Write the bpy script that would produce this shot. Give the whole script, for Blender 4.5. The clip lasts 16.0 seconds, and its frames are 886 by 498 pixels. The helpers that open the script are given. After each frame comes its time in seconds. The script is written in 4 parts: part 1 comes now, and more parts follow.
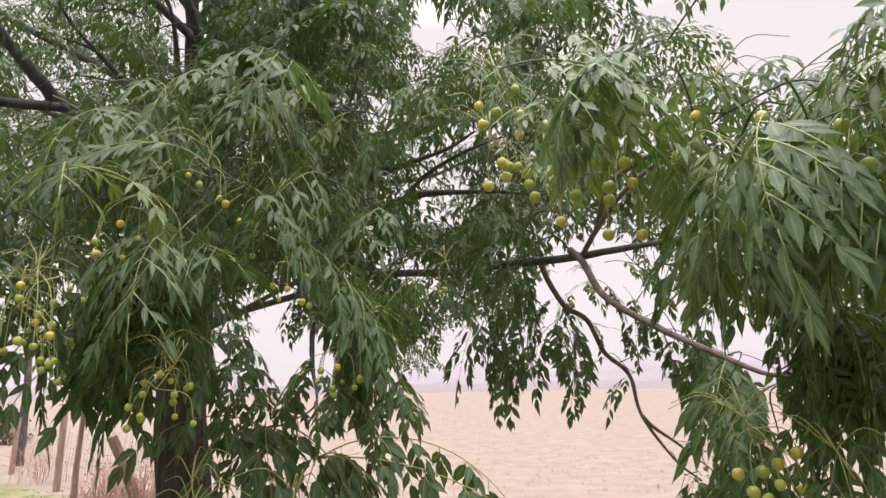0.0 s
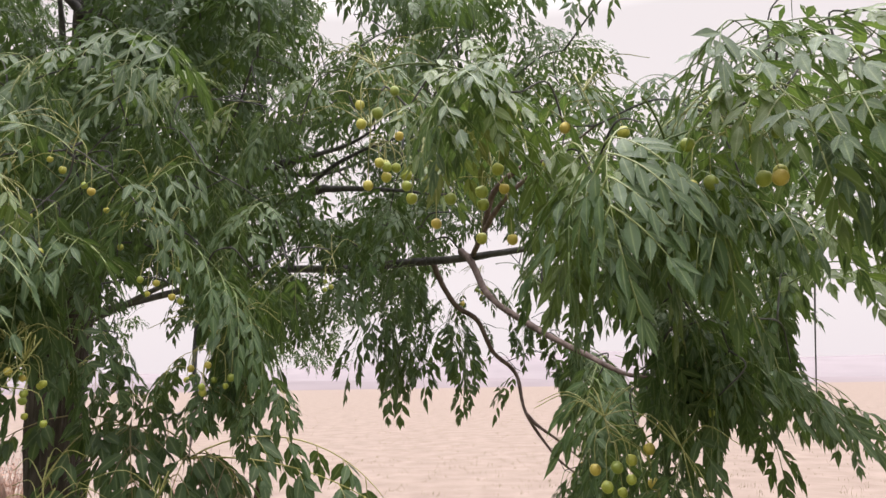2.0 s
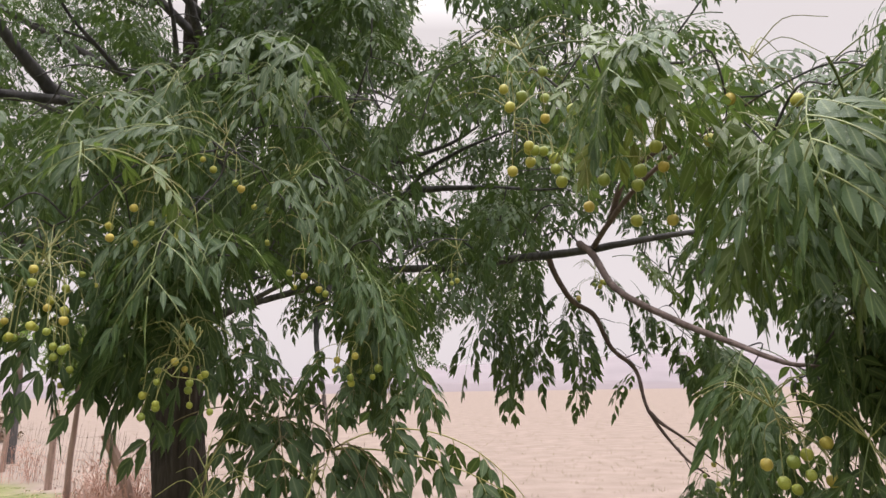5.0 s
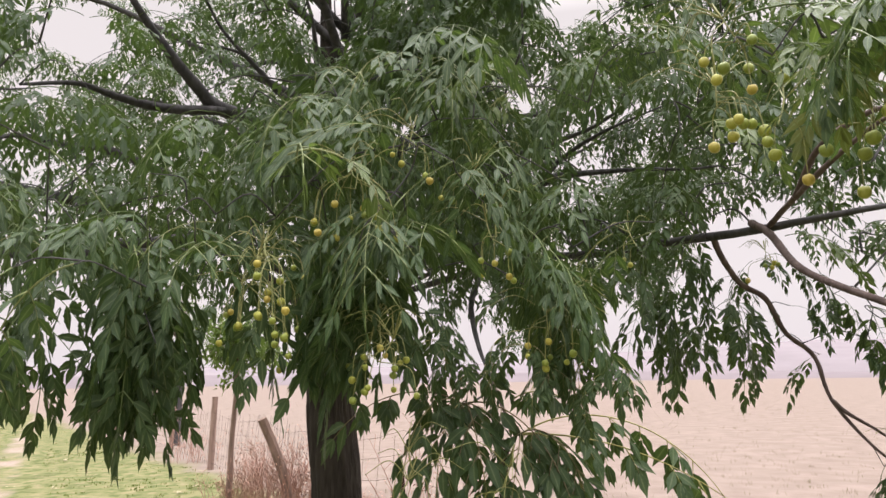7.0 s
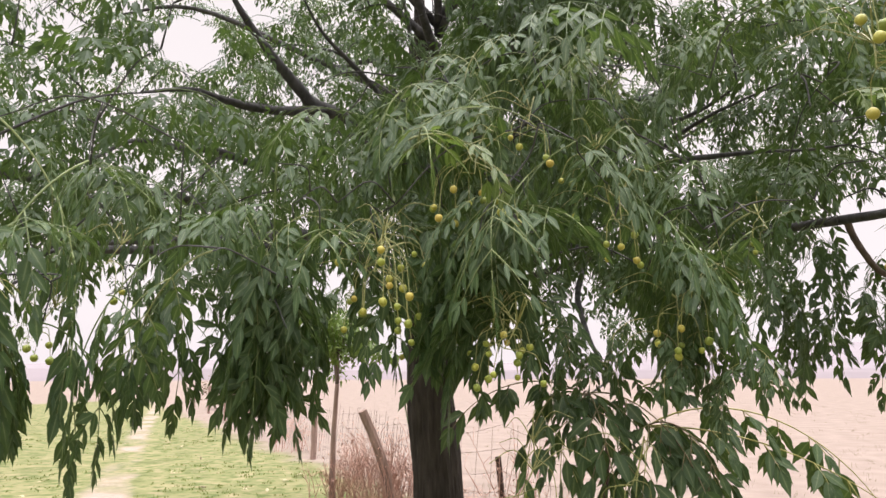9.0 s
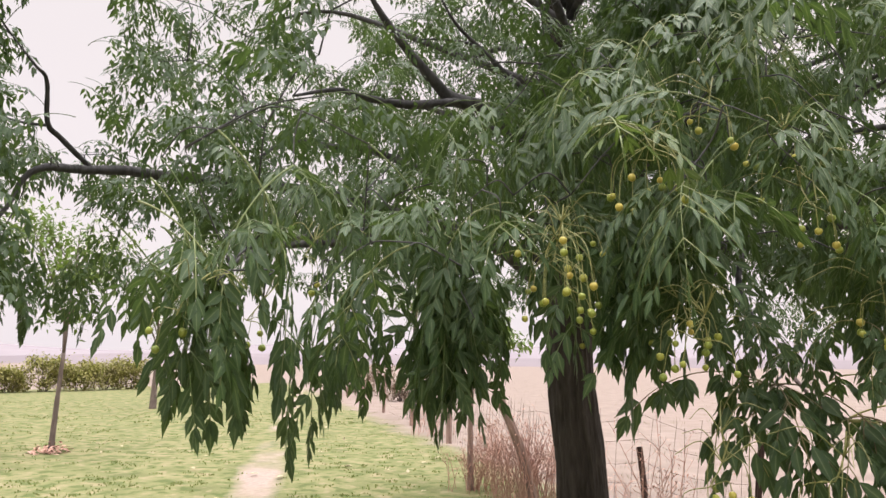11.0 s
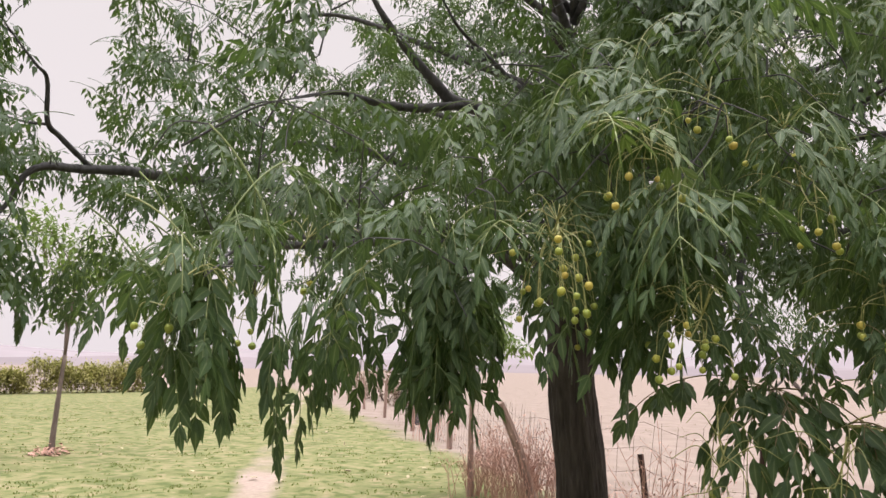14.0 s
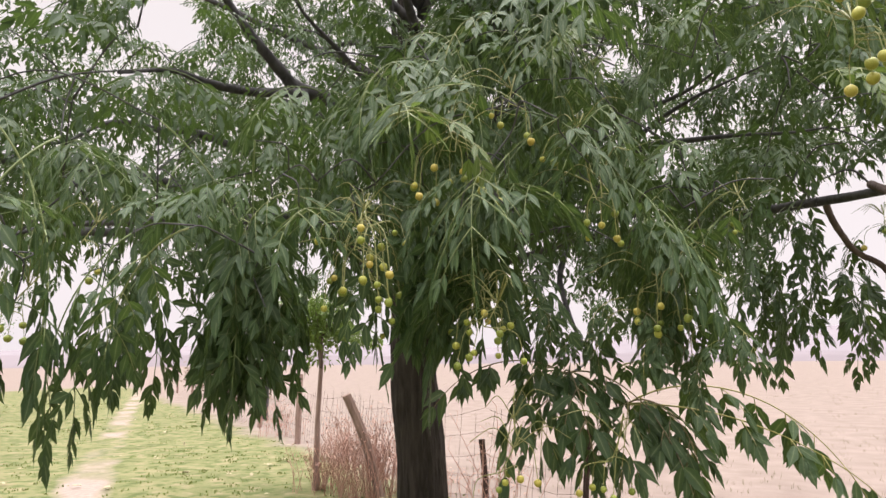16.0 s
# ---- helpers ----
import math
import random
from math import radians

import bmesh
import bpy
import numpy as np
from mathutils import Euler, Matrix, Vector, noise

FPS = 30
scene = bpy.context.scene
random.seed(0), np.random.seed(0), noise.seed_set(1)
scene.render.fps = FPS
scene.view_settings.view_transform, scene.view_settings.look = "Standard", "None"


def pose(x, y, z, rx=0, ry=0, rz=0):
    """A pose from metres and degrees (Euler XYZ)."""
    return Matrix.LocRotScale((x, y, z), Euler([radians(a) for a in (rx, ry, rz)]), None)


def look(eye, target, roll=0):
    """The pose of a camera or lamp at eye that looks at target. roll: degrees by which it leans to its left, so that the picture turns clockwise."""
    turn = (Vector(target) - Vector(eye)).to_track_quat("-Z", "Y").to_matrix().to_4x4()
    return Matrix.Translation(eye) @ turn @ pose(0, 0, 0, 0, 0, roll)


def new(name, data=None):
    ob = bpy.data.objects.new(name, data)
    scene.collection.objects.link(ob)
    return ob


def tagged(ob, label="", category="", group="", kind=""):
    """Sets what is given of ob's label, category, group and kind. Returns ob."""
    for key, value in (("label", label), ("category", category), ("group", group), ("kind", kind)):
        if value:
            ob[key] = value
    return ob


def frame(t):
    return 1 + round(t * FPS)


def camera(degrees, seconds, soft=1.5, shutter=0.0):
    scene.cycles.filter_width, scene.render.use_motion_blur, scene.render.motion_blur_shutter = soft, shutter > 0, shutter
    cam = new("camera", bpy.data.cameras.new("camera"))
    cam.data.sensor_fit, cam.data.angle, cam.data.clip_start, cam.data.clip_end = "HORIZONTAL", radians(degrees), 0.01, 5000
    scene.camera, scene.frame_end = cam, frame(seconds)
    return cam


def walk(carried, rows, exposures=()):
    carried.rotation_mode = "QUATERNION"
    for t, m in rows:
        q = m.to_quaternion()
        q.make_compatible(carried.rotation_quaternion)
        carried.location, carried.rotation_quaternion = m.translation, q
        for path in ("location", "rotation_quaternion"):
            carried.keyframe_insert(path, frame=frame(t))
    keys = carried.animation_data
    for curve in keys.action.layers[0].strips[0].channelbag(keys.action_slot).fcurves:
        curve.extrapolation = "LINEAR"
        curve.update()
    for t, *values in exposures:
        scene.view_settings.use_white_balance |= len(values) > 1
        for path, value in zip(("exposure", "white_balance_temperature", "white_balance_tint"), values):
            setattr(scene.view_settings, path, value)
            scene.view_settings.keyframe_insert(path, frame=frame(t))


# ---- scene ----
cam = camera(67.1, 16.0)
PATH = [
    (0, (0.121, -0.17, 1.62), (-0.01, 1.782, 2.032), -1.1),
    (0.5, (0.119, -0.188, 1.609), (0.062, 1.767, 2.027), -0.8),
    (1, (0.124, -0.191, 1.607), (0.166, 1.764, 2.025), -0.6),
    (1.5, (0.153, -0.176, 1.609), (0.272, 1.776, 2.025), -0.5),
    (2, (0.17, -0.175, 1.622), (0.314, 1.779, 2.022), -0.9),
    (2.5, (0.159, -0.179, 1.607), (0.311, 1.773, 2.016), -1.1),
    (3, (0.155, -0.172, 1.594), (0.269, 1.778, 2.019), -0.6),
    (3.2, (0.142, -0.162, 1.604), (0.249, 1.79, 2.026), -0.6),
    (5.3, (0.061, -0.148, 1.604), (-0.114, 1.803, 2.01), -1.3),
    (5.5, (0.05, -0.149, 1.608), (-0.169, 1.798, 2.007), -1.6),
    (6, (0.004, -0.155, 1.591), (-0.293, 1.783, 1.986), -1.2),
    (6.5, (-0.027, -0.161, 1.595), (-0.406, 1.764, 1.985), -1.1),
    (7, (-0.045, -0.169, 1.599), (-0.511, 1.737, 1.985), -0.8),
    (7.5, (-0.071, -0.168, 1.604), (-0.616, 1.718, 1.986), -1.1),
    (8, (-0.08, -0.163, 1.6), (-0.67, 1.71, 1.978), -0.4),
    (8.5, (-0.075, -0.155, 1.594), (-0.706, 1.706, 1.97), -0.1),
    (9, (-0.104, -0.159, 1.586), (-0.827, 1.668, 1.962), -0.2),
    (9.5, (-0.133, -0.196, 1.606), (-0.928, 1.604, 1.966), -0.1),
    (10, (-0.164, -0.215, 1.605), (-1.038, 1.549, 1.957), -0.5),
    (10.2, (-0.176, -0.224, 1.6), (-1.08, 1.525, 1.949), -0.5),
    (12.3, (-0.172, -0.218, 1.581), (-1.431, 1.298, 1.926), 0.8),
    (12.5, (-0.169, -0.218, 1.579), (-1.435, 1.29, 1.929), 0.5),
    (13, (-0.154, -0.224, 1.583), (-1.397, 1.303, 1.94), 0.7),
    (13.5, (-0.153, -0.217, 1.59), (-1.326, 1.365, 1.94), 0.9),
    (14, (-0.172, -0.197, 1.579), (-1.236, 1.459, 1.933), 1.0),
    (14.5, (-0.17, -0.197, 1.567), (-1.143, 1.515, 1.915), 0.7),
    (15, (-0.136, -0.174, 1.573), (-1.012, 1.59, 1.919), 0.6),
    (15.5, (-0.13, -0.103, 1.583), (-0.906, 1.708, 1.926), 0.5),
    (16, (-0.101, -0.15, 1.576), (-0.783, 1.701, 1.908), -0.5),
]
walk(cam, [(t, look(eye, target, roll)) for t, eye, target, roll in PATH],
     exposures=[(0, 0.34), (3, 0.24), (5.5, 0.12), (7, 0.24), (9, 0.42), (10, 0.41), (12.5, 0.16), (14, 0.22), (16, 0.35)])

# ---- world, sun, exposure ----
world = bpy.data.worlds.new("overcast")
scene.world = world
world.use_nodes = True
wn, wl = world.node_tree.nodes, world.node_tree.links
wn.clear()
w_out, w_bg = wn.new("ShaderNodeOutputWorld"), wn.new("ShaderNodeBackground")
sky = wn.new("ShaderNodeTexSky")
sky.sky_type, sky.sun_disc = "NISHITA", False
sky.sun_elevation, sky.sun_rotation = radians(78), radians(10)
sky.dust_density, sky.air_density = 4.0, 1.0
w_co, w_sep, w_ramp = wn.new("ShaderNodeTexCoord"), wn.new("ShaderNodeSeparateXYZ"), wn.new("ShaderNodeValToRGB")
wl.new(w_co.outputs["Generated"], w_sep.inputs[0])
wl.new(w_sep.outputs["Z"], w_ramp.inputs[0])
# a high, even cloud sheet: dull near the horizon, brighter overhead
ramp = w_ramp.color_ramp
ramp.elements[0].position, ramp.elements[0].color = 0.0, (0.76, 0.685, 0.72, 1)
ramp.elements[1].position, ramp.elements[1].color = 1.0, (6.5, 6.4, 6.3, 1)
for place, colour in ((0.12, (0.80, 0.725, 0.745, 1)), (0.5, (0.77, 0.705, 0.715, 1)), (0.7, (3.0, 2.92, 2.9, 1))):
    ramp.elements.new(place).color = colour
w_gain, w_mix = wn.new("ShaderNodeVectorMath"), wn.new("ShaderNodeMixRGB")
w_gain.operation = "SCALE"
w_gain.inputs["Scale"].default_value = 0.06
wl.new(sky.outputs[0], w_gain.inputs[0])
w_mix.inputs[0].default_value = 0.06
wl.new(w_ramp.outputs[0], w_mix.inputs[1])
wl.new(w_gain.outputs[0], w_mix.inputs[2])
wl.new(w_mix.outputs[0], w_bg.inputs[0])
w_bg.inputs[1].default_value = 1.0
wl.new(w_bg.outputs[0], w_out.inputs[0])

sun = new("sun", bpy.data.lights.new("sun", "SUN"))
sun.data.energy, sun.data.angle, sun.data.color = 0.9, radians(50), (1.0, 0.96, 0.9)
sun.matrix_world = look((0, 0, 30), (-1.0, -6.0, 0))


# ---- materials ----
def node_material(name, roughness=0.8, specular=0.3):
    m = bpy.data.materials.new(name)
    m.use_nodes = True
    b = m.node_tree.nodes["Principled BSDF"]
    b.inputs["Roughness"].default_value = roughness
    b.inputs["Specular IOR Level"].default_value = specular
    return m, m.node_tree.nodes, m.node_tree.links, b


def noise_node(nodes, links, scale, detail=4.0, coord=None, stretch=None):
    n = nodes.new("ShaderNodeTexNoise")
    n.inputs["Scale"].default_value, n.inputs["Detail"].default_value = scale, detail
    if coord is not None:
        if stretch:
            mp = nodes.new("ShaderNodeMapping")
            mp.inputs["Scale"].default_value = stretch
            links.new(coord, mp.inputs[0])
            coord = mp.outputs[0]
        links.new(coord, n.inputs["Vector"])
    return n


def colour_ramp(nodes, links, fac, stops):
    r = nodes.new("ShaderNodeValToRGB")
    els = r.color_ramp.elements
    els[0].position, els[0].color = stops[0][0], (*stops[0][1], 1)
    els[1].position, els[1].color = stops[-1][0], (*stops[-1][1], 1)
    for p, c in stops[1:-1]:
        els.new(p).color = (*c, 1)
    links.new(fac, r.inputs[0])
    return r


def mixed(nodes, links, fac, a, b, blend="MIX"):
    m = nodes.new("ShaderNodeMixRGB")
    m.blend_type = blend
    for i, v in ((0, fac), (1, a), (2, b)):
        if isinstance(v, (int, float)):
            m.inputs[i].default_value = v
        elif isinstance(v, tuple):
            m.inputs[i].default_value = (*v, 1)
        else:
            links.new(v, m.inputs[i])
    return m.outputs[0]


def bumped(nodes, links, bsdf, height, strength, distance=0.01):
    b = nodes.new("ShaderNodeBump")
    b.inputs["Strength"].default_value, b.inputs["Distance"].default_value = strength, distance
    links.new(height, b.inputs["Height"])
    links.new(b.outputs[0], bsdf.inputs["Normal"])


def maths(nodes, links, op, a, b=None, clamp=False):
    m = nodes.new("ShaderNodeMath")
    m.operation, m.use_clamp = op, clamp
    for i, v in ((0, a), (1, b)):
        if v is None:
            continue
        if isinstance(v, (int, float)):
            m.inputs[i].default_value = v
        else:
            links.new(v, m.inputs[i])
    return m.outputs[0]


def leaf_material(name, dark, mid, pale, translucent=0.22, roughness=0.38):
    m, n, l, b = node_material(name, roughness, 0.4)
    geo, info = n.new("ShaderNodeNewGeometry"), n.new("ShaderNodeObjectInfo")
    each = maths(n, l, "FRACT", maths(n, l, "ADD", geo.outputs["Random Per Island"], info.outputs["Random"]))
    spread = maths(n, l, "ADD", maths(n, l, "MULTIPLY", each, 0.6), maths(n, l, "MULTIPLY", info.outputs["Random"], 0.4))
    r = colour_ramp(n, l, spread, [(0.0, dark), (0.5, mid), (0.86, mid), (1.0, pale)])
    fleck = noise_node(n, l, 130.0, 4.0)
    col = mixed(n, l, 0.35, r.outputs[0], mixed(n, l, fleck.outputs[0], dark, pale))
    rib = n.new("ShaderNodeAttribute")
    rib.attribute_name = "rib"
    vein = maths(n, l, "MULTIPLY", maths(n, l, "POWER", rib.outputs["Fac"], 9.0), 0.6)
    col = mixed(n, l, vein, col, (0.24, 0.29, 0.13))
    l.new(col, b.inputs["Base Color"])
    bumped(n, l, b, fleck.outputs[0], 0.5, 0.002)
    tr, mx = n.new("ShaderNodeBsdfTranslucent"), n.new("ShaderNodeMixShader")
    l.new(mixed(n, l, 0.5, col, (0.20, 0.30, 0.05)), tr.inputs[0])
    mx.inputs[0].default_value = translucent
    l.new(b.outputs[0], mx.inputs[1])
    l.new(tr.outputs[0], mx.inputs[2])
    l.new(mx.outputs[0], n["Material Output"].inputs[0])
    return m


LEAF = leaf_material("leaf_green", (0.024, 0.050, 0.019), (0.038, 0.074, 0.027), (0.070, 0.108, 0.042), 0.3, 0.46)
LEAF_OLD = leaf_material("leaf_yellowing", (0.06, 0.09, 0.02), (0.12, 0.13, 0.03), (0.22, 0.19, 0.06), 0.3)
LEAF_PALE = leaf_material("leaf_yellow_green", (0.045, 0.075, 0.016), (0.075, 0.115, 0.024), (0.13, 0.165, 0.04), 0.35, 0.32)
LEAF_YOUNG = leaf_material("leaf_light_green", (0.06, 0.11, 0.025), (0.11, 0.17, 0.035), (0.22, 0.26, 0.06), 0.3, 0.5)
LEAF_HEDGE = leaf_material("hedge_leaf", (0.12, 0.115, 0.042), (0.24, 0.21, 0.062), (0.40, 0.33, 0.10), 0.25, 0.7)
LEAF_RED = leaf_material("hedge_dry_leaf", (0.12, 0.08, 0.06), (0.20, 0.14, 0.11), (0.26, 0.20, 0.14), 0.05, 0.8)

STALK, n, l, b = node_material("leaf_stalk", 0.5, 0.4)
info = n.new("ShaderNodeObjectInfo")
r = colour_ramp(n, l, info.outputs["Random"], [(0.0, (0.08, 0.115, 0.04)), (0.6, (0.13, 0.17, 0.06)), (1.0, (0.22, 0.235, 0.095))])
l.new(r.outputs[0], b.inputs["Base Color"])

STALK_PALE, n, l, b = node_material("pale_leaf_stalk", 0.45, 0.4)
info = n.new("ShaderNodeObjectInfo")
r = colour_ramp(n, l, info.outputs["Random"], [(0.0, (0.16, 0.12, 0.06)), (0.4, (0.20, 0.20, 0.065)), (1.0, (0.34, 0.31, 0.11))])
l.new(r.outputs[0], b.inputs["Base Color"])

FRUIT_STALK, n, l, b = node_material("fruit_stalk", 0.5, 0.4)
nz = noise_node(n, l, 30.0)
r = colour_ramp(n, l, nz.outputs[0], [(0.3, (0.15, 0.17, 0.055)), (0.7, (0.30, 0.28, 0.11))])
l.new(r.outputs[0], b.inputs["Base Color"])

BERRY, n, l, b = node_material("berry_skin", 0.42, 0.45)
info = n.new("ShaderNodeObjectInfo")
r = colour_ramp(n, l, info.outputs["Random"], [(0.0, (0.13, 0.20, 0.03)), (0.45, (0.24, 0.29, 0.04)), (0.8, (0.38, 0.35, 0.06)), (1.0, (0.46, 0.33, 0.07))])
nz = noise_node(n, l, 260.0, 3.0)
l.new(mixed(n, l, 0.25, r.outputs[0], mixed(n, l, nz.outputs[0], (0.16, 0.15, 0.03), (0.55, 0.50, 0.15))), b.inputs["Base Color"])
bumped(n, l, b, nz.outputs[0], 0.2, 0.001)


def bark_material(name, dark, light, scale=14.0, strength=0.9):
    m, n, l, b = node_material(name, 0.9, 0.2)
    co = n.new("ShaderNodeTexCoord")
    ridges = noise_node(n, l, scale, 6.0, co.outputs["Object"], (1.0, 1.0, 0.18))
    patch = noise_node(n, l, 2.2, 3.0, co.outputs["Object"])
    r = colour_ramp(n, l, ridges.outputs[0], [(0.32, dark), (0.55, tuple(0.5 * (d + e) for d, e in zip(dark, light))), (0.75, light)])
    l.new(mixed(n, l, maths(n, l, "MULTIPLY", patch.outputs[0], 0.5), r.outputs[0], light), b.inputs["Base Color"])
    bumped(n, l, b, ridges.outputs[0], strength, 0.03)
    return m


BARK = bark_material("trunk_bark", (0.014, 0.0115, 0.0095), (0.064, 0.053, 0.045), 34.0, 1.0)
BARK_LIMB = bark_material("limb_bark", (0.030, 0.028, 0.030), (0.108, 0.101, 0.106), 24.0, 0.6)
BARK_RED = bark_material("young_twig_bark", (0.055, 0.038, 0.036), (0.17, 0.125, 0.12), 40.0, 0.4)
BARK_GREY = bark_material("sapling_bark", (0.08, 0.060, 0.054), (0.20, 0.155, 0.14), 30.0, 0.4)
POST_WOOD = bark_material("weathered_post_wood", (0.16, 0.105, 0.088), (0.36, 0.25, 0.215), 18.0, 0.6)
RUST = bark_material("rusty_iron", (0.022, 0.014, 0.012), (0.07, 0.04, 0.032), 60.0, 0.4)
WIRE = bark_material("dull_wire", (0.07, 0.05, 0.045), (0.14, 0.105, 0.095), 60.0, 0.1)
DRY = leaf_material("dry_weed", (0.28, 0.135, 0.10), (0.42, 0.235, 0.185), (0.54, 0.36, 0.30), 0.0, 0.8)
STRAW = leaf_material("straw", (0.22, 0.165, 0.135), (0.26, 0.198, 0.165), (0.30, 0.23, 0.195), 0.35, 0.9)
FALLEN = leaf_material("fallen_leaf", (0.20, 0.15, 0.09), (0.36, 0.30, 0.17), (0.55, 0.50, 0.42), 0.05, 0.8)
TURF = leaf_material("turf_blade", (0.12, 0.14, 0.05), (0.17, 0.18, 0.07), (0.24, 0.225, 0.11), 0.5, 0.8)

# the ground: mown lawn on one side of the fence, dry grassland on the other, a trodden path across the lawn
GROUND, n, l, b = node_material("ground_cover", 0.95, 0.1)
co = n.new("ShaderNodeTexCoord")
sp = n.new("ShaderNodeSeparateXYZ")
l.new(co.outputs["Object"], sp.inputs[0])
wob = noise_node(n, l, 0.8, 4.0, co.outputs["Object"])
wobble = maths(n, l, "MULTIPLY", maths(n, l, "SUBTRACT", wob.outputs[0], 0.5), 1.6)
# signed distance beyond the fence line through (-2.3, 7.2), heading (-0.76, 0.65)
side = maths(n, l, "ADD", maths(n, l, "ADD", maths(n, l, "MULTIPLY", sp.outputs["X"], 0.65), maths(n, l, "MULTIPLY", sp.outputs["Y"], 0.76)), -3.75)
field_mask = maths(n, l, "MULTIPLY", maths(n, l, "ADD", maths(n, l, "ADD", side, wobble), 0.4), 1.4, clamp=True)
field_mask = maths(n, l, "MAXIMUM", field_mask, maths(n, l, "MULTIPLY", maths(n, l, "SUBTRACT", -39.0, maths(n, l, "ADD", sp.outputs["X"], wobble)), 0.8, clamp=True))
path_d = maths(n, l, "ABSOLUTE", maths(n, l, "ADD", maths(n, l, "ADD", maths(n, l, "MULTIPLY", sp.outputs["X"], 0.728), maths(n, l, "MULTIPLY", sp.outputs["Y"], 0.685)), 0.96))
patchy = noise_node(n, l, 0.55, 3.0, co.outputs["Object"])
path_mask = maths(n, l, "MULTIPLY", maths(n, l, "MULTIPLY", maths(n, l, "SUBTRACT", 0.34, maths(n, l, "ADD", path_d, maths(n, l, "MULTIPLY", wobble, 0.35))), 5.0, clamp=True), maths(n, l, "MULTIPLY", maths(n, l, "SUBTRACT", patchy.outputs[0], 0.38), 5.0, clamp=True))
big, fine, tiny = (noise_node(n, l, s, 5.0, co.outputs["Object"]) for s in (0.22, 1.7, 14.0))
lawn = colour_ramp(n, l, fine.outputs[0], [(0.3, (0.10, 0.108, 0.045)), (0.5, (0.155, 0.155, 0.070)), (0.7, (0.22, 0.193, 0.105))])
lawn_c = mixed(n, l, maths(n, l, "MULTIPLY", tiny.outputs[0], 0.5), lawn.outputs[0], mixed(n, l, big.outputs[0], (0.09, 0.10, 0.04), (0.20, 0.18, 0.10)))
dry = colour_ramp(n, l, fine.outputs[0], [(0.3, (0.17, 0.128, 0.111)), (0.5, (0.208, 0.160, 0.140)), (0.7, (0.25, 0.197, 0.174))])
dry_c = mixed(n, l, maths(n, l, "MULTIPLY", big.outputs[0], 0.6), dry.outputs[0], mixed(n, l, tiny.outputs[0], (0.19, 0.146, 0.128), (0.23, 0.18, 0.158)))
clump = noise_node(n, l, 4.5, 6.0, co.outputs["Object"])
tuft_mask = maths(n, l, "MULTIPLY", maths(n, l, "SUBTRACT", clump.outputs[0], 0.52), 11.0, clamp=True)
bare_mask = maths(n, l, "MULTIPLY", maths(n, l, "SUBTRACT", 0.43, clump.outputs[0]), 14.0, clamp=True)
lawn_c = mixed(n, l, maths(n, l, "MULTIPLY", tuft_mask, 0.85), lawn_c, (0.072, 0.094, 0.030))
lawn_c = mixed(n, l, maths(n, l, "MULTIPLY", bare_mask, 0.6), lawn_c, (0.26, 0.205, 0.135))
earth = colour_ramp(n, l, tiny.outputs[0], [(0.3, (0.24, 0.18, 0.155)), (0.7, (0.32, 0.25, 0.22))])
col = mixed(n, l, path_mask, lawn_c, earth.outputs[0])
col = mixed(n, l, field_mask, col, dry_c)
l.new(col, b.inputs["Base Color"])
bumped(n, l, b, clump.outputs[0], 0.3, 0.04)


# distance haze is painted into the hills' colour
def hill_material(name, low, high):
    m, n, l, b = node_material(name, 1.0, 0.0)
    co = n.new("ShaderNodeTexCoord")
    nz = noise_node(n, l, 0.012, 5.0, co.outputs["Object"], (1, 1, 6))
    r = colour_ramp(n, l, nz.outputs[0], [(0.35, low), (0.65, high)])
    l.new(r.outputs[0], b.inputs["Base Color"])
    # a faint glow of the same colour stands in for lit haze
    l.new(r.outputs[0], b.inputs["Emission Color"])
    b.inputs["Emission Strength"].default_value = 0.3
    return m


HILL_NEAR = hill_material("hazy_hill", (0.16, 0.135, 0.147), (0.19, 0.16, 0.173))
HILL_FAR = hill_material("far_haze_tinted_hill", (0.20, 0.173, 0.19), (0.22, 0.19, 0.207))


# ---- mesh helpers ----
def mesh_object(name, verts, faces, materials, slots=None, parent=None, label="", smooth=False):
    me = bpy.data.meshes.new(name)
    me.from_pydata([tuple(v) for v in verts], [], [tuple(f) for f in faces])
    for m in materials if isinstance(materials, (list, tuple)) else [materials]:
        me.materials.append(m)
    if slots is not None:
        me.polygons.foreach_set("material_index", np.asarray(slots, dtype=np.int32))
    if smooth:
        me.polygons.foreach_set("use_smooth", np.ones(len(me.polygons), dtype=bool))
    me.update()
    ob = new(name, me)
    if parent is not None:
        ob.parent = parent
    return tagged(ob, label) if label else ob


def empty(name, at, label, category, group=""):
    ob = new(name)
    ob.location = at
    ob.empty_display_size = 0.1
    return tagged(ob, label, category, group)


def shared(name, data, parent, m, label=""):
    ob = new(name, data)
    ob.parent = parent
    ob.matrix_local = m
    return tagged(ob, label) if label else ob


def smooth_line(points, per=6):
    """A Catmull-Rom line through the points."""
    p = [Vector(q) for q in points]
    p = [p[0] * 2 - p[1]] + p + [p[-1] * 2 - p[-2]]
    line = []
    for i in range(1, len(p) - 2):
        for k in range(per):
            t = k / per
            line.append(0.5 * (2 * p[i] + (p[i + 1] - p[i - 1]) * t + (2 * p[i - 1] - 5 * p[i] + 4 * p[i + 1] - p[i + 2]) * t * t
                               + (3 * p[i] - p[i - 1] - 3 * p[i + 1] + p[i + 2]) * t ** 3))
    line.append(p[-2])
    return line


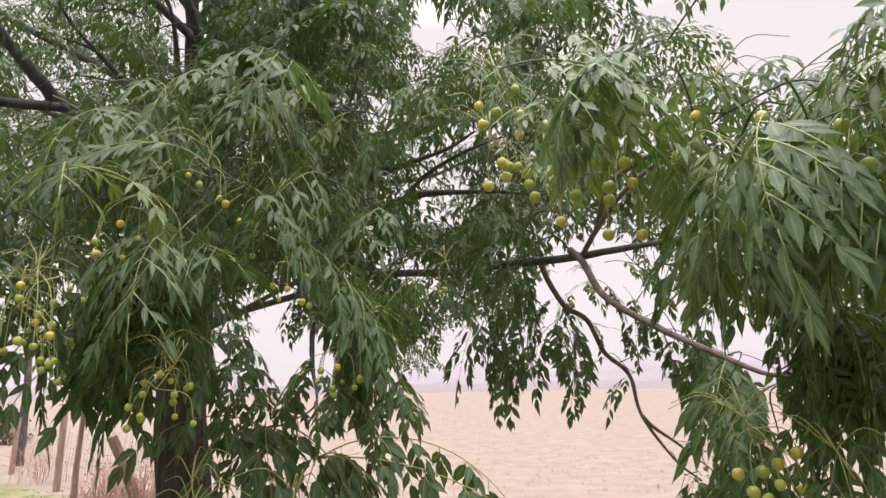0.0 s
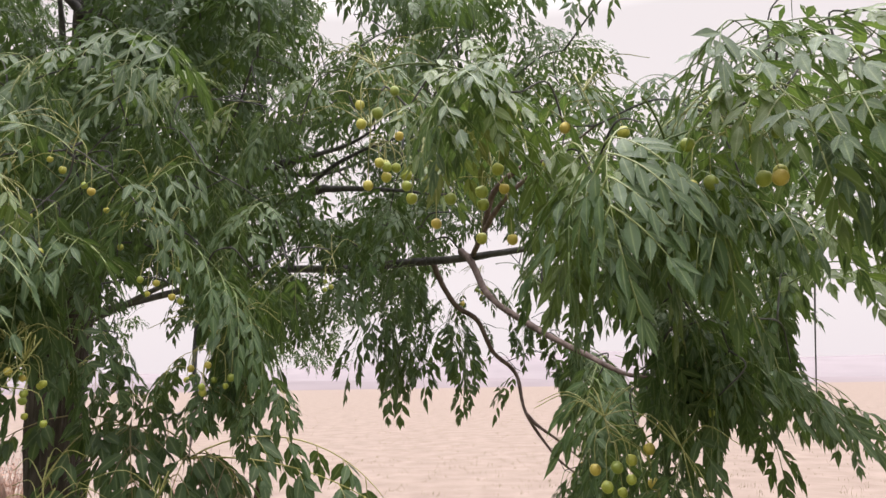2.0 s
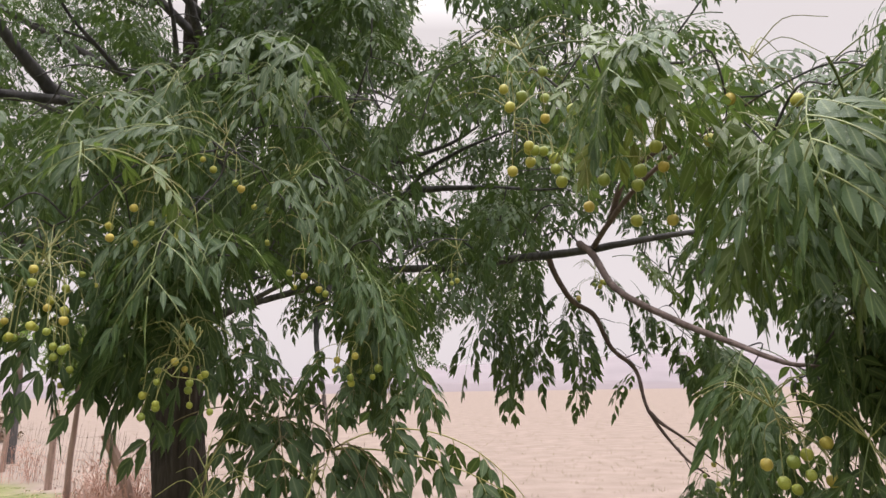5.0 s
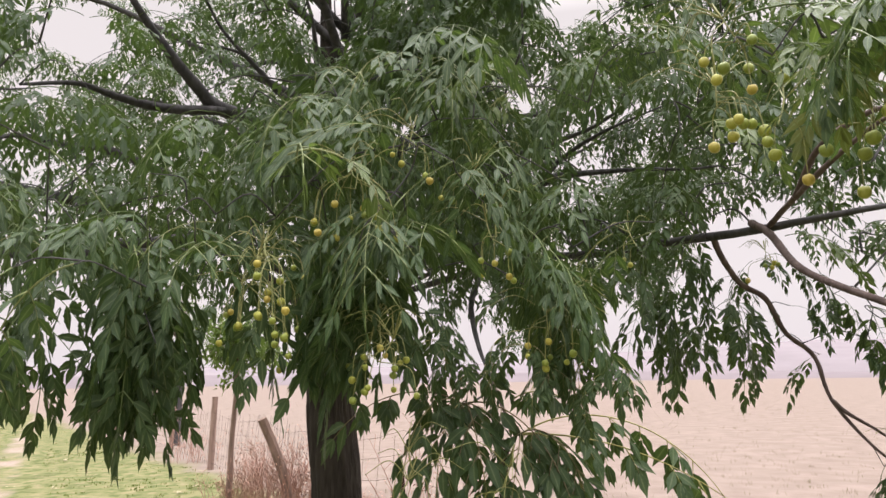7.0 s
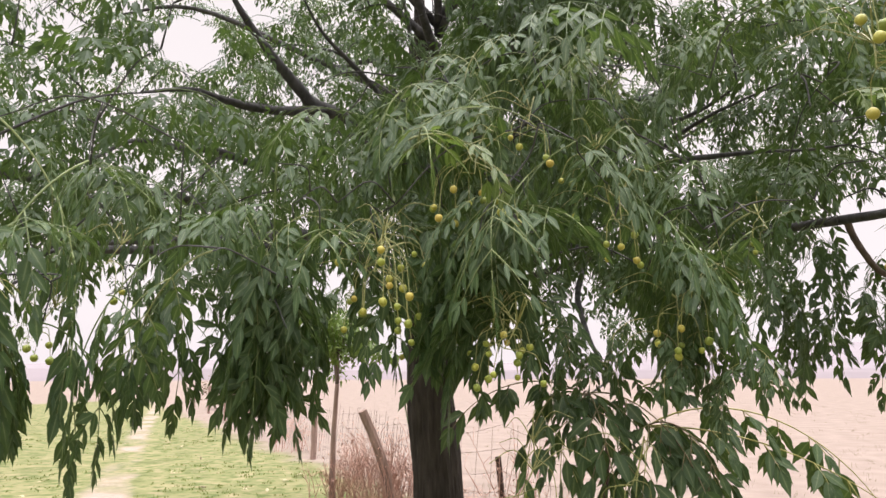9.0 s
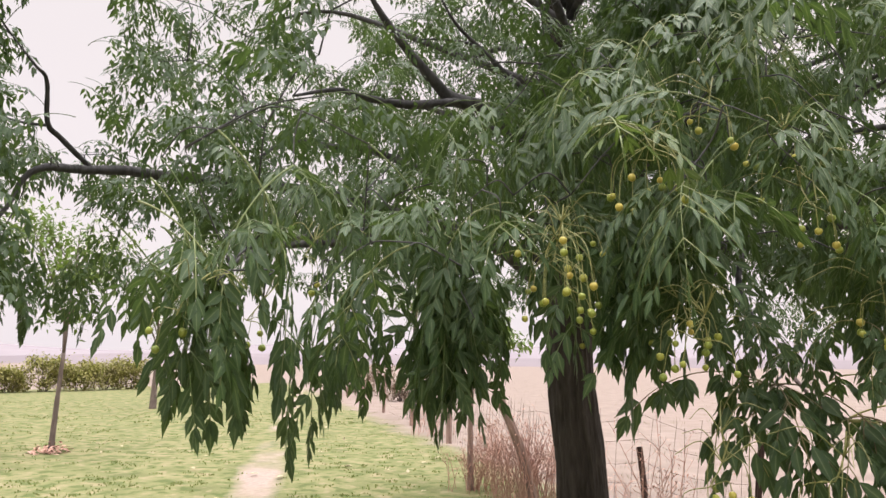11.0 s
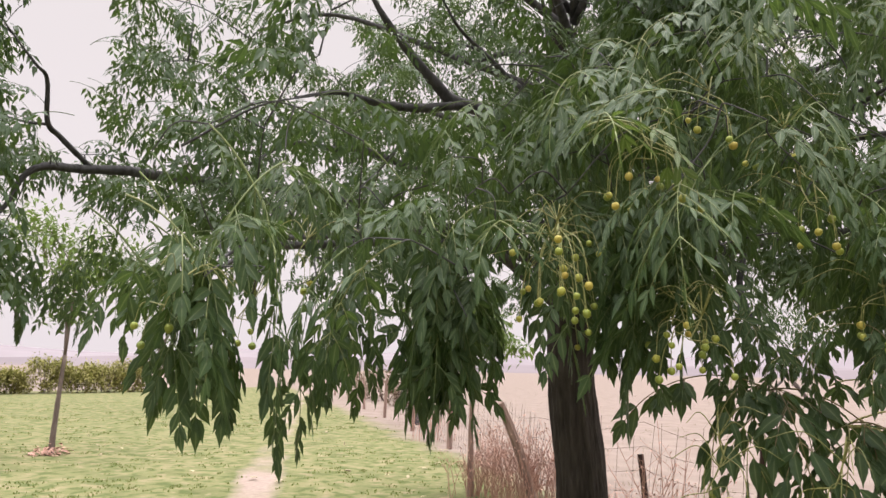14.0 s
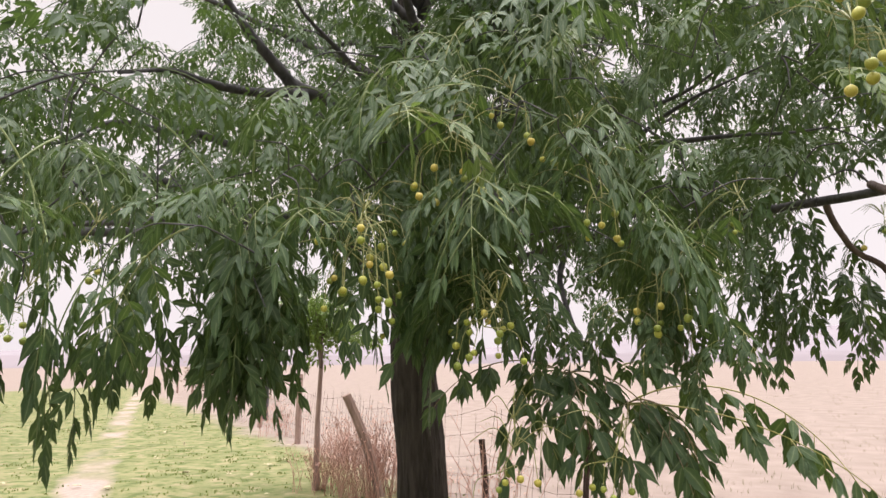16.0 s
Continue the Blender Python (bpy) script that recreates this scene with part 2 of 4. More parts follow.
def tube(line, radii, sides=8, knots=0.0, seed=0):
    """Vertices and faces of a round, slightly uneven tube along a line."""
    rnd = random.Random(seed)
    verts, faces = [], []
    for i, c in enumerate(line):
        d = (line[min(i + 1, len(line) - 1)] - line[max(i - 1, 0)]).normalized()
        a = d.cross(Vector((0.31, 0.17, 0.94)) if abs(d.z) < 0.9 else Vector((1, 0.1, 0))).normalized()
        e = d.cross(a)
        u = i / (len(line) - 1)
        k = u * (len(radii) - 1)
        j = min(int(k), len(radii) - 2)
        r = radii[j] + (radii[j + 1] - radii[j]) * (k - j)
        for s in range(sides):
            w = 2 * math.pi * s / sides
            q = r * (1 + knots * (rnd.random() - 0.5) * 2)
            verts.append(c + (a * math.cos(w) + e * math.sin(w)) * q)
        if i:
            o = (i - 1) * sides
            for s in range(sides):
                t = (s + 1) % sides
                faces.append((o + s, o + t, o + sides + t, o + sides + s))
    faces.append(tuple(range(sides))[::-1])
    faces.append(tuple(range(len(verts) - sides, len(verts))))
    return verts, faces


def joined(pieces):
    """One vertex and face list out of several, with a material slot each."""
    V, F, S = [], [], []
    for verts, faces, slot in pieces:
        o = len(V)
        V += list(verts)
        F += [tuple(o + i for i in f) for f in faces]
        S += [slot] * len(faces)
    return V, F, S


# ---- leaves of the bead tree: twice-pinnate fronds with toothed, pointed leaflets ----
PROFILE = ((0.08, 0.30), (0.20, 0.74), (0.26, 0.72), (0.38, 1.0), (0.44, 0.93), (0.56, 0.93), (0.62, 0.78), (0.74, 0.52), (0.87, 0.18))
PROFILE_PLAIN = ((0.4, 1.0),)


def leaflet(base, way, up, length, width, plain, rnd, V, F, ribs=None):
    d = way.normalized()
    w = d.cross(up)
    w = w.normalized() if w.length > 1e-4 else d.cross(Vector((1, 0, 0))).normalized()
    nrm = w.cross(d).normalized()
    o = len(V)
    droop = rnd.uniform(0.05, 0.32) * length
    V.append(base)
    rows = PROFILE_PLAIN if plain else PROFILE
    curl = rnd.uniform(-0.15, 0.15) * width
    sweep = w * (rnd.uniform(-0.13, 0.13) * length)
    for s, q in rows:
        mid = base + d * (length * s) + sweep * (s * s) + Vector((0, 0, -droop * s * s))
        side = w * (width * q * rnd.uniform(0.9, 1.1))
        lift = nrm * (width * q * rnd.uniform(0.08, 0.32))
        V += [mid - side + lift, mid + nrm * curl, mid + side + lift]
    V.append(base + d * length + sweep + Vector((0, 0, -droop)))
    k = len(rows)
    if ribs is not None:
        ribs += [1.0] + [0.0, 1.0, 0.0] * k + [1.0]
    F += [(o, o + 2, o + 1), (o, o + 3, o + 2)]
    for i in range(k - 1):
        p = o + 1 + 3 * i
        F += [(p, p + 1, p + 4, p + 3), (p + 1, p + 2, p + 5, p + 4)]
    p = o + 1 + 3 * (k - 1)
    F += [(p, p + 1, o + 1 + 3 * k), (p + 1, p + 2, o + 1 + 3 * k)]


def frond(seed, start, end, length, pairs, per, size, plain=False, broad=1.0, span=0.5, thick=1.0, hang=0.0, first=0.30):
    """A frond from the origin, heading +x and up by start degrees, bending down to end degrees."""
    rnd = random.Random(seed)
    steps = 14
    line, tang = [Vector((0, 0, 0))], []
    yaw = 0.0
    for i in range(steps):
        u = (i + 0.5) / steps
        a = radians(start + (end - start) * u ** 0.8)
        yaw += rnd.uniform(-0.03, 0.03)
        t = Vector((math.cos(a) * math.cos(yaw), math.cos(a) * math.sin(yaw), math.sin(a)))
        tang.append(t)
        line.append(line[-1] + t * (length / steps))
    tang.append(tang[-1])
    LV, LF, stalks, ribs = [], [], [], []
    stalks.append(tube(line, (0.0017 * thick, 0.0013 * thick, 0.0008 * thick), 5))

    def pinna(at, way, reach, count, along):
        """A side stalk that soon droops, with its leaflets lying in one plane like a feather."""
        p, d = at.copy(), way.normalized()
        pl = [p.copy()]
        n = count * 2
        twist = rnd.uniform(-0.5, 0.5)
        for i in range(n):
            d = (d + Vector((0, 0, -0.13))).normalized()
            p = p + d * (reach / n)
            pl.append(p.copy())
            if i % 2 == 1 or i == n - 1:
                flat = d.cross(Vector((0, 0, 1)))
                curtain = along - d * along.dot(d)
                if curtain.length < 0.2:
                    curtain = Vector((0, 1, 0)) - d * d.y
                steep = min(1.0, max(0.0, (-d.z - 0.35) / 0.5))
                side = (flat * (1 - steep) + curtain.normalized() * (steep if flat.dot(curtain) >= 0 else -steep))
                side = (side.normalized() + d.cross(side).normalized() * twist).normalized()
                up = side.cross(d)
                for sg in (-1, 1):
                    if rnd.random() < 0.05:
                        continue
                    a = radians(rnd.uniform(32, 56) - 24 * i / n)
                    way2 = d * math.cos(a) + side * sg * math.sin(a) + Vector((0, 0, rnd.uniform(-0.35, 0.0))) + up * rnd.uniform(-0.15, 0.15)
                    nrm2 = (up + Vector((rnd.uniform(-.22, .22), rnd.uniform(-.22, .22), rnd.uniform(-.1, .2)))).normalized()
                    ln = size * rnd.uniform(0.80, 1.08) * (1.10 - 0.5 * i / n)
                    leaflet(p - d * (reach / n * rnd.uniform(0.0, 1.0)), way2, nrm2, ln, ln * rnd.uniform(0.165, 0.215) * broad, plain, rnd, LV, LF, ribs)
        ln = size * rnd.uniform(0.72, 0.92)
        leaflet(p, d + Vector((0, 0, -0.15)), up, ln, ln * 0.19 * broad, plain, rnd, LV, LF, ribs)
        if not plain:
            stalks.append(tube(pl, (0.0012, 0.0008), 3))

    for k in range(pairs):
        u = first + (0.92 - first) * k / max(pairs - 1, 1)
        i = min(int(u * steps), steps - 1)
        t = tang[i]
        side = t.cross(Vector((0, 0, 1)))
        side = side.normalized() if side.length > 0.15 else Vector((0, -1, 0))
        reach = length * span * (1 - 0.5 * abs(u - 0.45)) * rnd.uniform(0.85, 1.1)
        for sg in (-1, 1):
            if rnd.random() < 0.06:
                continue
            pinna(line[i], t * 0.55 + side * sg * 0.85 + Vector((0, 0, rnd.uniform(-0.25, 0.1) - hang)), reach, per if k < pairs - 1 else max(per - 1, 1), t)
    pinna(line[-1], tang[-1], length * 0.3, per, tang[steps // 2])
    return (*joined([(LV, LF, 0)] + [(v, f, 1) for v, f in stalks]), ribs)


def frond_mesh(name, materials, *spec):
    V, F, S, ribs = frond(*spec)
    me = bpy.data.meshes.new(name)
    me.from_pydata([tuple(v) for v in V], [], F)
    for m in materials:
        me.materials.append(m)
    me.polygons.foreach_set("material_index", np.asarray(S, dtype=np.int32))
    me.polygons.foreach_set("use_smooth", np.ones(len(me.polygons), dtype=bool))
    rib = me.attributes.new("rib", "FLOAT", "POINT")
    rib.data.foreach_set("value", np.array(ribs + [0.0] * (len(V) - len(ribs)), dtype=np.float32))
    me.update()
    return me


HANGING = [frond_mesh("frond", (LEAF, STALK), 10 + i, 25 - 6 * i, -80 + 2 * i, 0.25 + 0.012 * i, 5, 3 + i % 2, 0.045, False, 0.88, 0.46, 0.62, 0.15, 0.33) for i in range(8)]
ARCHING = [frond_mesh("frond", (LEAF, STALK), 40 + i, 40 - 8 * i, -45 - 5 * i, 0.27 + 0.012 * i, 5, 3 + i % 2, 0.045, False, 0.86, 0.46, 0.62, 0.15, 0.33) for i in range(6)]
PALE = [frond_mesh("frond", (LEAF_PALE, STALK), 30 + i, 20 - 8 * i, -78, 0.25 + 0.012 * i, 4, 3, 0.047, False, 0.88, 0.44) for i in range(3)]
LOOSE = [frond_mesh("frond", (LEAF, STALK), 60 + i, 0 - 8 * i, -88, 0.25 + 0.02 * i, 3, 4, 0.048, False, 0.98, 0.46, 1.0, 0.0, 0.42) for i in range(6)]
# long arched fronds of the lowest spray, their broad toothed leaflets hanging in pairs
BIG = [frond_mesh("frond", (LEAF, STALK_PALE), 80 + i, a, b, ln, k, 2, 0.056, False, 1.05, 0.14, 1.1, 0.45, 0.14)
       for i, (a, b, ln, k) in enumerate(((40, -34, 0.24, 4), (36, -52, 0.46, 6), (8, -34, 0.42, 5), (20, -60, 0.30, 4), (30, -70, 0.26, 4)))]
SHORT = [frond_mesh("frond", (LEAF, STALK_PALE), 180 + i, 30 - 14 * i, -86, 0.20 + 0.015 * i, 3, 3, 0.052, False, 1.02, 0.42, 0.95, 0.2) for i in range(3)]
SPRAY_FRONDS = [frond_mesh("frond", (LEAF, STALK), 140 + i, 10 - 12 * i, -88, 0.30 + 0.02 * i, 5, 2, 0.076, False, 0.95, 0.30) for i in range(5)]
YELLOWING = [frond_mesh("frond", (LEAF_OLD, STALK), 70 + i, 20, -70, 0.24, 3, 3, 0.058) for i in range(2)]
YOUNG = frond_mesh("frond", (LEAF_PALE, STALK), 75, 35, -60, 0.16, 3, 2, 0.045, False, 0.7, 0.4)
PLAIN_FRONDS = [frond(90 + i, 45 - 12 * i, -40 - 8 * i, 0.30, 4, 3, 0.052, True) for i in range(5)]


def sample(me, step=5):
    return np.array([tuple(v.co) for v in me.vertices])[::step]


SAMPLES = {id(me): sample(me) for me in HANGING + ARCHING + LOOSE + BIG + SHORT + SPRAY_FRONDS + PALE + YELLOWING}


# ---- plan of the tree: limbs, tufts of fronds, berry clusters ----
ROSETTES_CENTRE = [
    (-0.40, 0.97, 2.04, 4), (-0.70, 0.84, 1.89, 4), (-0.61, 0.89, 1.89, 4), (-0.65, 0.89, 1.79, 3), (-0.87, 0.81, 1.75, 4), (-0.85, 0.90, 1.67, 3),
    (-1.17, 0.83, 1.95, 4), (-1.07, 0.84, 1.79, 4), (-0.97, 0.51, 1.72, 5), (-1.15, 0.57, 1.81, 4), (-0.31, 1.21, 2.17, 4), (-0.21, 1.16, 2.06, 4),
    (-0.10, 1.28, 2.01, 4), (-0.12, 1.01, 1.87, 4), (-0.60, 1.03, 1.72, 3), (-0.51, 1.06, 1.80, 4), (-0.48, 1.08, 1.72, 3), (-0.41, 1.18, 1.83, 4),
    (-0.20, 1.12, 1.78, 3), (-0.36, 1.31, 1.72, 3),
]
ROSETTES_LOW = [
    (-0.06, 1.43, 1.79, 3), (0.20, 2.40, 1.90, 4), (0.33, 2.60, 1.79, 4), (-0.69, 1.06, 1.62, 2),
]
ROSETTES_WEST = [
    (-0.95, 0.40, 1.70, 5), (-1.31, 0.84, 1.96, 4), (-1.73, 0.89, 2.17, 4), (-0.99, 0.51, 1.66, 3), (-1.01, 0.63, 1.71, 4), (-1.03, 0.73, 1.78, 4),
    (-0.90, 0.78, 1.74, 4), (-0.84, 0.77, 1.67, 3), (-0.80, 0.80, 1.65, 3), (-1.03, 0.84, 1.87, 4), (-0.76, 0.79, 1.88, 4), (-0.98, 0.45, 1.59, 2),
    (-0.95, 0.49, 1.59, 2),
]
ROSETTES_EAST = [
    (-0.35, 0.90, 2.00, 4), (-0.41, 0.90, 1.90, 3), (0.15, 0.77, 2.06, 4), (0.19, 0.74, 2.02, 4), (0.25, 0.73, 2.03, 4),
    (0.34, 0.66, 2.01, 3), (0.38, 0.62, 2.07, 3), (0.41, 0.73, 1.95, 3), (0.44, 0.68, 1.90, 3), (0.48, 0.59, 1.94, 3),
    (0.59, 0.65, 1.98, 3), (0.58, 0.56, 1.91, 5), (0.61, 0.49, 2.00, 3), (0.67, 0.59, 1.99, 3), (0.58, 0.81, 1.84, 4),
    (0.64, 0.66, 1.88, 3), (0.96, 1.04, 1.94, 4), (0.58, 0.95, 1.64, 4), (0.88, 2.30, 1.31, 4), (0.61, 0.82, 1.72, 4),
]
ROSETTES_FAR_EAST = [
    (0.75, 0.86, 1.72, 4), (0.67, 0.85, 1.60, 3), (0.84, 0.93, 1.65, 4), (1.04, 1.14, 1.82, 4), (-0.10, 1.08, 1.84, 4), (0.53, 2.16, 2.01, 3),
    (0.67, 2.26, 1.85, 3), (0.32, 2.40, 1.89, 4), (0.72, 2.15, 1.71, 3), (0.71, 0.88, 1.67, 4), (0.65, 0.92, 1.54, 3), (1.02, 1.16, 1.53, 3),
    (0.07, 1.11, 1.75, 3), (0.05, 1.09, 1.88, 4),
]
FRUIT_MAIN = [
    (-0.38, 0.95, 2.02, 4), (-0.46, 0.89, 1.93, 3), (-0.29, 1.00, 1.95, 4), (-0.60, 0.84, 1.80, 14), (-0.60, 0.86, 1.70, 3),
    (-0.43, 0.95, 1.66, 5), (-0.23, 0.99, 1.85, 3), (-0.13, 1.03, 1.70, 4), (0.03, 1.42, 1.90, 3), (0.16, 0.79, 2.07, 7),
    (0.13, 0.83, 1.99, 8), (0.20, 0.79, 1.94, 2), (0.31, 0.77, 1.91, 6), (0.36, 0.73, 1.95, 2), (0.45, 0.69, 1.99, 2),
    (0.51, 0.90, 1.53, 10), (-0.46, 0.88, 1.95, 10), (-0.62, 0.83, 1.76, 10), (-0.45, 0.94, 1.66, 5),
]
FRUIT_REST = [
    (-0.24, 1.00, 1.85, 3), (-0.15, 1.04, 1.68, 5), (-0.39, 1.00, 1.44, 2), (-1.10, 0.59, 1.66, 4), (-1.07, 0.69, 1.78, 2),
    (0.57, 0.56, 1.91, 9), (0.65, 0.91, 1.64, 5), (0.61, 0.82, 1.49, 2), (-0.41, 0.88, 1.63, 6), (0.47, 2.18, 1.97, 7),
    (-0.98, 0.36, 1.65, 3), (-0.42, 0.99, 1.39, 4), (-0.24, 1.03, 1.41, 5), (0.80, 2.12, 1.36, 3), (0.84, 2.15, 1.34, 2),
]
# lowest points of the hanging skirts
SKIRT_EAST = [
    (-0.31, 0.98, 1.56), (-0.25, 1.06, 1.56), (-0.12, 1.09, 1.56), (0.06, 1.07, 1.59), (0.14, 1.07, 1.53), (0.19, 2.32, 1.56),
    (0.33, 2.32, 1.51), (0.43, 2.30, 1.50), (0.69, 1.75, 1.53), (0.54, 1.06, 1.50), (0.66, 0.90, 1.45), (0.84, 1.15, 1.44),
    (0.90, 1.12, 1.49), (0.95, 1.09, 1.49), (0.94, 0.97, 1.45), (0.59, 0.93, 1.45), (1.00, 1.06, 1.66), (0.89, 1.01, 1.60),
]
SKIRT_CENTRE = [
    (-0.98, 0.50, 1.47), (-0.96, 0.53, 1.52), (-1.00, 0.78, 1.48), (-0.96, 0.82, 1.53), (-1.03, 0.75, 1.49), (-0.85, 0.83, 1.43),
    (-0.81, 0.80, 1.48), (-0.76, 0.84, 1.44), (-0.74, 0.85, 1.51), (-0.66, 1.01, 1.52), (-0.58, 1.16, 1.59), (-0.46, 1.30, 1.55),
    (-0.33, 1.32, 1.55), (-0.21, 1.24, 1.56), (-0.12, 1.24, 1.56), (-0.01, 1.34, 1.55), (0.01, 1.83, 1.68), (0.21, 2.42, 1.56),
    (0.39, 2.59, 1.46), (0.33, 2.61, 1.52),
]
SKIRT_WEST_TIPS = [
    (-1.06, 0.42, 1.48), (-0.98, 0.44, 1.46), (-0.92, 0.44, 1.51), (-0.89, 0.46, 1.49), (-0.88, 0.48, 1.55), (-1.00, 0.65, 1.51),
    (-0.99, 0.72, 1.50), (-0.83, 0.77, 1.45), (-0.77, 0.81, 1.49), (-0.86, 0.76, 1.49), (-0.76, 0.83, 1.54), (-0.54, 1.03, 1.58),
    (-0.51, 1.03, 1.62), (-0.46, 1.04, 1.62), (-3.01, 0.76, 1.59), (-2.96, 0.87, 1.70), (-3.06, 1.14, 1.64), (-2.79, 1.25, 1.64),
    (-3.03, 0.69, 1.57), (-2.84, 1.14, 1.78),
]
# the outermost tips over the lawn
SKIRT_OUTER = [
    (-0.94, 0.47, 1.47), (-0.96, 0.52, 1.50), (-0.92, 0.57, 1.49), (-0.90, 0.58, 1.43), (-0.92, 0.65, 1.50), (-0.90, 0.74, 1.54),
    (-1.10, 0.45, 1.50), (-1.02, 0.47, 1.46), (-0.95, 0.54, 1.41), (-0.97, 0.68, 1.50), (-0.55, 0.90, 1.46), (-0.58, 0.89, 1.51),
    (-0.51, 0.92, 1.50), (-0.63, 0.92, 1.56), (-0.56, 0.82, 1.59), (-0.35, 1.04, 1.53), (-0.46, 0.93, 1.54),
]
LOW_TIPS = ((-0.35, 1.23, 1.55), (-0.23, 1.21, 1.49), (-0.25, 1.30, 1.56))
# long and short fronds of the lowest spray: tip, heading, variety, size
LOW_FRONDS = [(0, 200, 0, 1.0), (1, 22, 1, 1.0), (1, 8, 2, 1.0), (2, 30, 4, 0.9), (0, 330, 3, 1.0), (0, 250, 4, 1.0)]
LOW_SHORT = [(0, 265), (0, 290), (0, 320), (1, 280), (1, 325), (1, 350)]
# sprays on the east twigs: top, fronds, size
SPRAYS = [
    (0.39, 2.44, 1.87, 3, 1.1), (0.33, 2.42, 1.85, 2, 1.05), (0.21, 2.39, 1.78, 2, 0.8), (0.5, 2.45, 1.88, 2, 0.6), (0.57, 2.07, 1.95, 2, 0.7),
    (0.48, 2.08, 1.98, 2, 0.6), (0.65, 2.38, 1.67, 2, 0.7), (0.69, 2.26, 1.74, 2, 0.8), (0.7, 2.05, 1.8, 3, 1.0), (0.71, 1.94, 1.74, 3, 1.05),
    (0.73, 1.84, 1.69, 3, 1.1), (0.71, 1.63, 1.64, 3, 1.05), (0.71, 2.06, 1.66, 2, 0.9), (0.84, 2.33, 1.31, 4, 0.8), (0.79, 2.35, 1.31, 3, 0.8),
    (0.13, 2.23, 1.92, 3, 0.9), (0.21, 2.22, 1.95, 2, 0.8), (0.72, 1.52, 1.69, 3, 1.0), (0.57, 1.15, 1.63, 3, 0.9), (0.62, 1.02, 1.62, 3, 0.95),
    (0.6, 1.03, 1.54, 3, 0.9), (0.62, 0.96, 1.54, 2, 0.9), (0.68, 0.93, 1.61, 3, 1.0), (0.38, 2.21, 1.93, 2, 0.6), (0.46, 2.29, 1.99, 2, 0.6),
    (0.53, 2.19, 1.82, 2, 0.7), (0.28, 2.1, 2.01, 2, 0.6), (0.65, 2.16, 1.85, 2, 0.7), (0.23, 2.1, 2.03, 2, 0.6),
]
ROSETTES_RIM = [
    (0.87, 0.82, 2.03, 4), (0.85, 0.71, 2.02, 4), (1.03, 1.01, 1.89, 4), (0.84, 0.91, 1.80, 4), (0.78, 0.61, 2.04, 4), (0.78, 0.58, 2.09, 4),
    (0.62, 0.98, 1.74, 4), (0.55, 0.92, 1.89, 4), (0.56, 0.99, 1.78, 3), (-0.59, 1.11, 2.21, 4), (-0.40, 1.16, 2.29, 4), (-0.24, 1.33, 2.29, 4),
    (-0.06, 1.38, 2.25, 4), (0.16, 1.35, 2.10, 4), (0.05, 1.33, 2.38, 4),
]
SKIRT_DENSE = [
    (-0.68, 0.80, 1.56), (-0.67, 0.87, 1.59), (-0.55, 0.94, 1.55), (-0.44, 0.99, 1.61), (-0.37, 1.08, 1.56), (-0.42, 1.06, 1.58),
    (-0.54, 0.94, 1.56), (-0.01, 1.01, 1.52), (0.01, 1.06, 1.58), (-0.65, 0.95, 1.61), (-0.68, 0.93, 1.57), (-0.32, 1.09, 1.63),
]
ROSETTES_FRONT = [
    (-0.65, 0.97, 1.82, 4), (-0.71, 1.01, 1.75, 3), (-0.71, 0.94, 1.81, 3), (-0.56, 1.11, 1.71, 3), (-0.57, 1.02, 1.90, 3), (-1.20, 0.84, 1.87, 3),
]
# tufts in the middle depth of the crown
ROSETTES_BACK = [
    (-0.73, 1.01, 2.20, 3), (-0.61, 0.98, 2.14, 3), (-0.84, 1.08, 2.16, 3), (-0.69, 1.21, 2.33, 3), (-0.45, 1.10, 2.27, 3), (-0.70, 1.06, 2.11, 3),
    (-0.21, 1.63, 2.41, 3), (-0.12, 1.80, 2.58, 3), (-0.07, 2.06, 2.48, 3), (0.01, 1.93, 2.27, 3), (-0.14, 1.73, 2.20, 3), (0.12, 2.08, 2.70, 3),
    (-0.25, 1.75, 2.62, 3), (0.18, 1.74, 2.71, 3), (0.33, 1.56, 2.59, 3), (-0.33, 1.52, 2.37, 3), (0.08, 2.06, 2.17, 2), (0.26, 1.88, 2.42, 3),
]
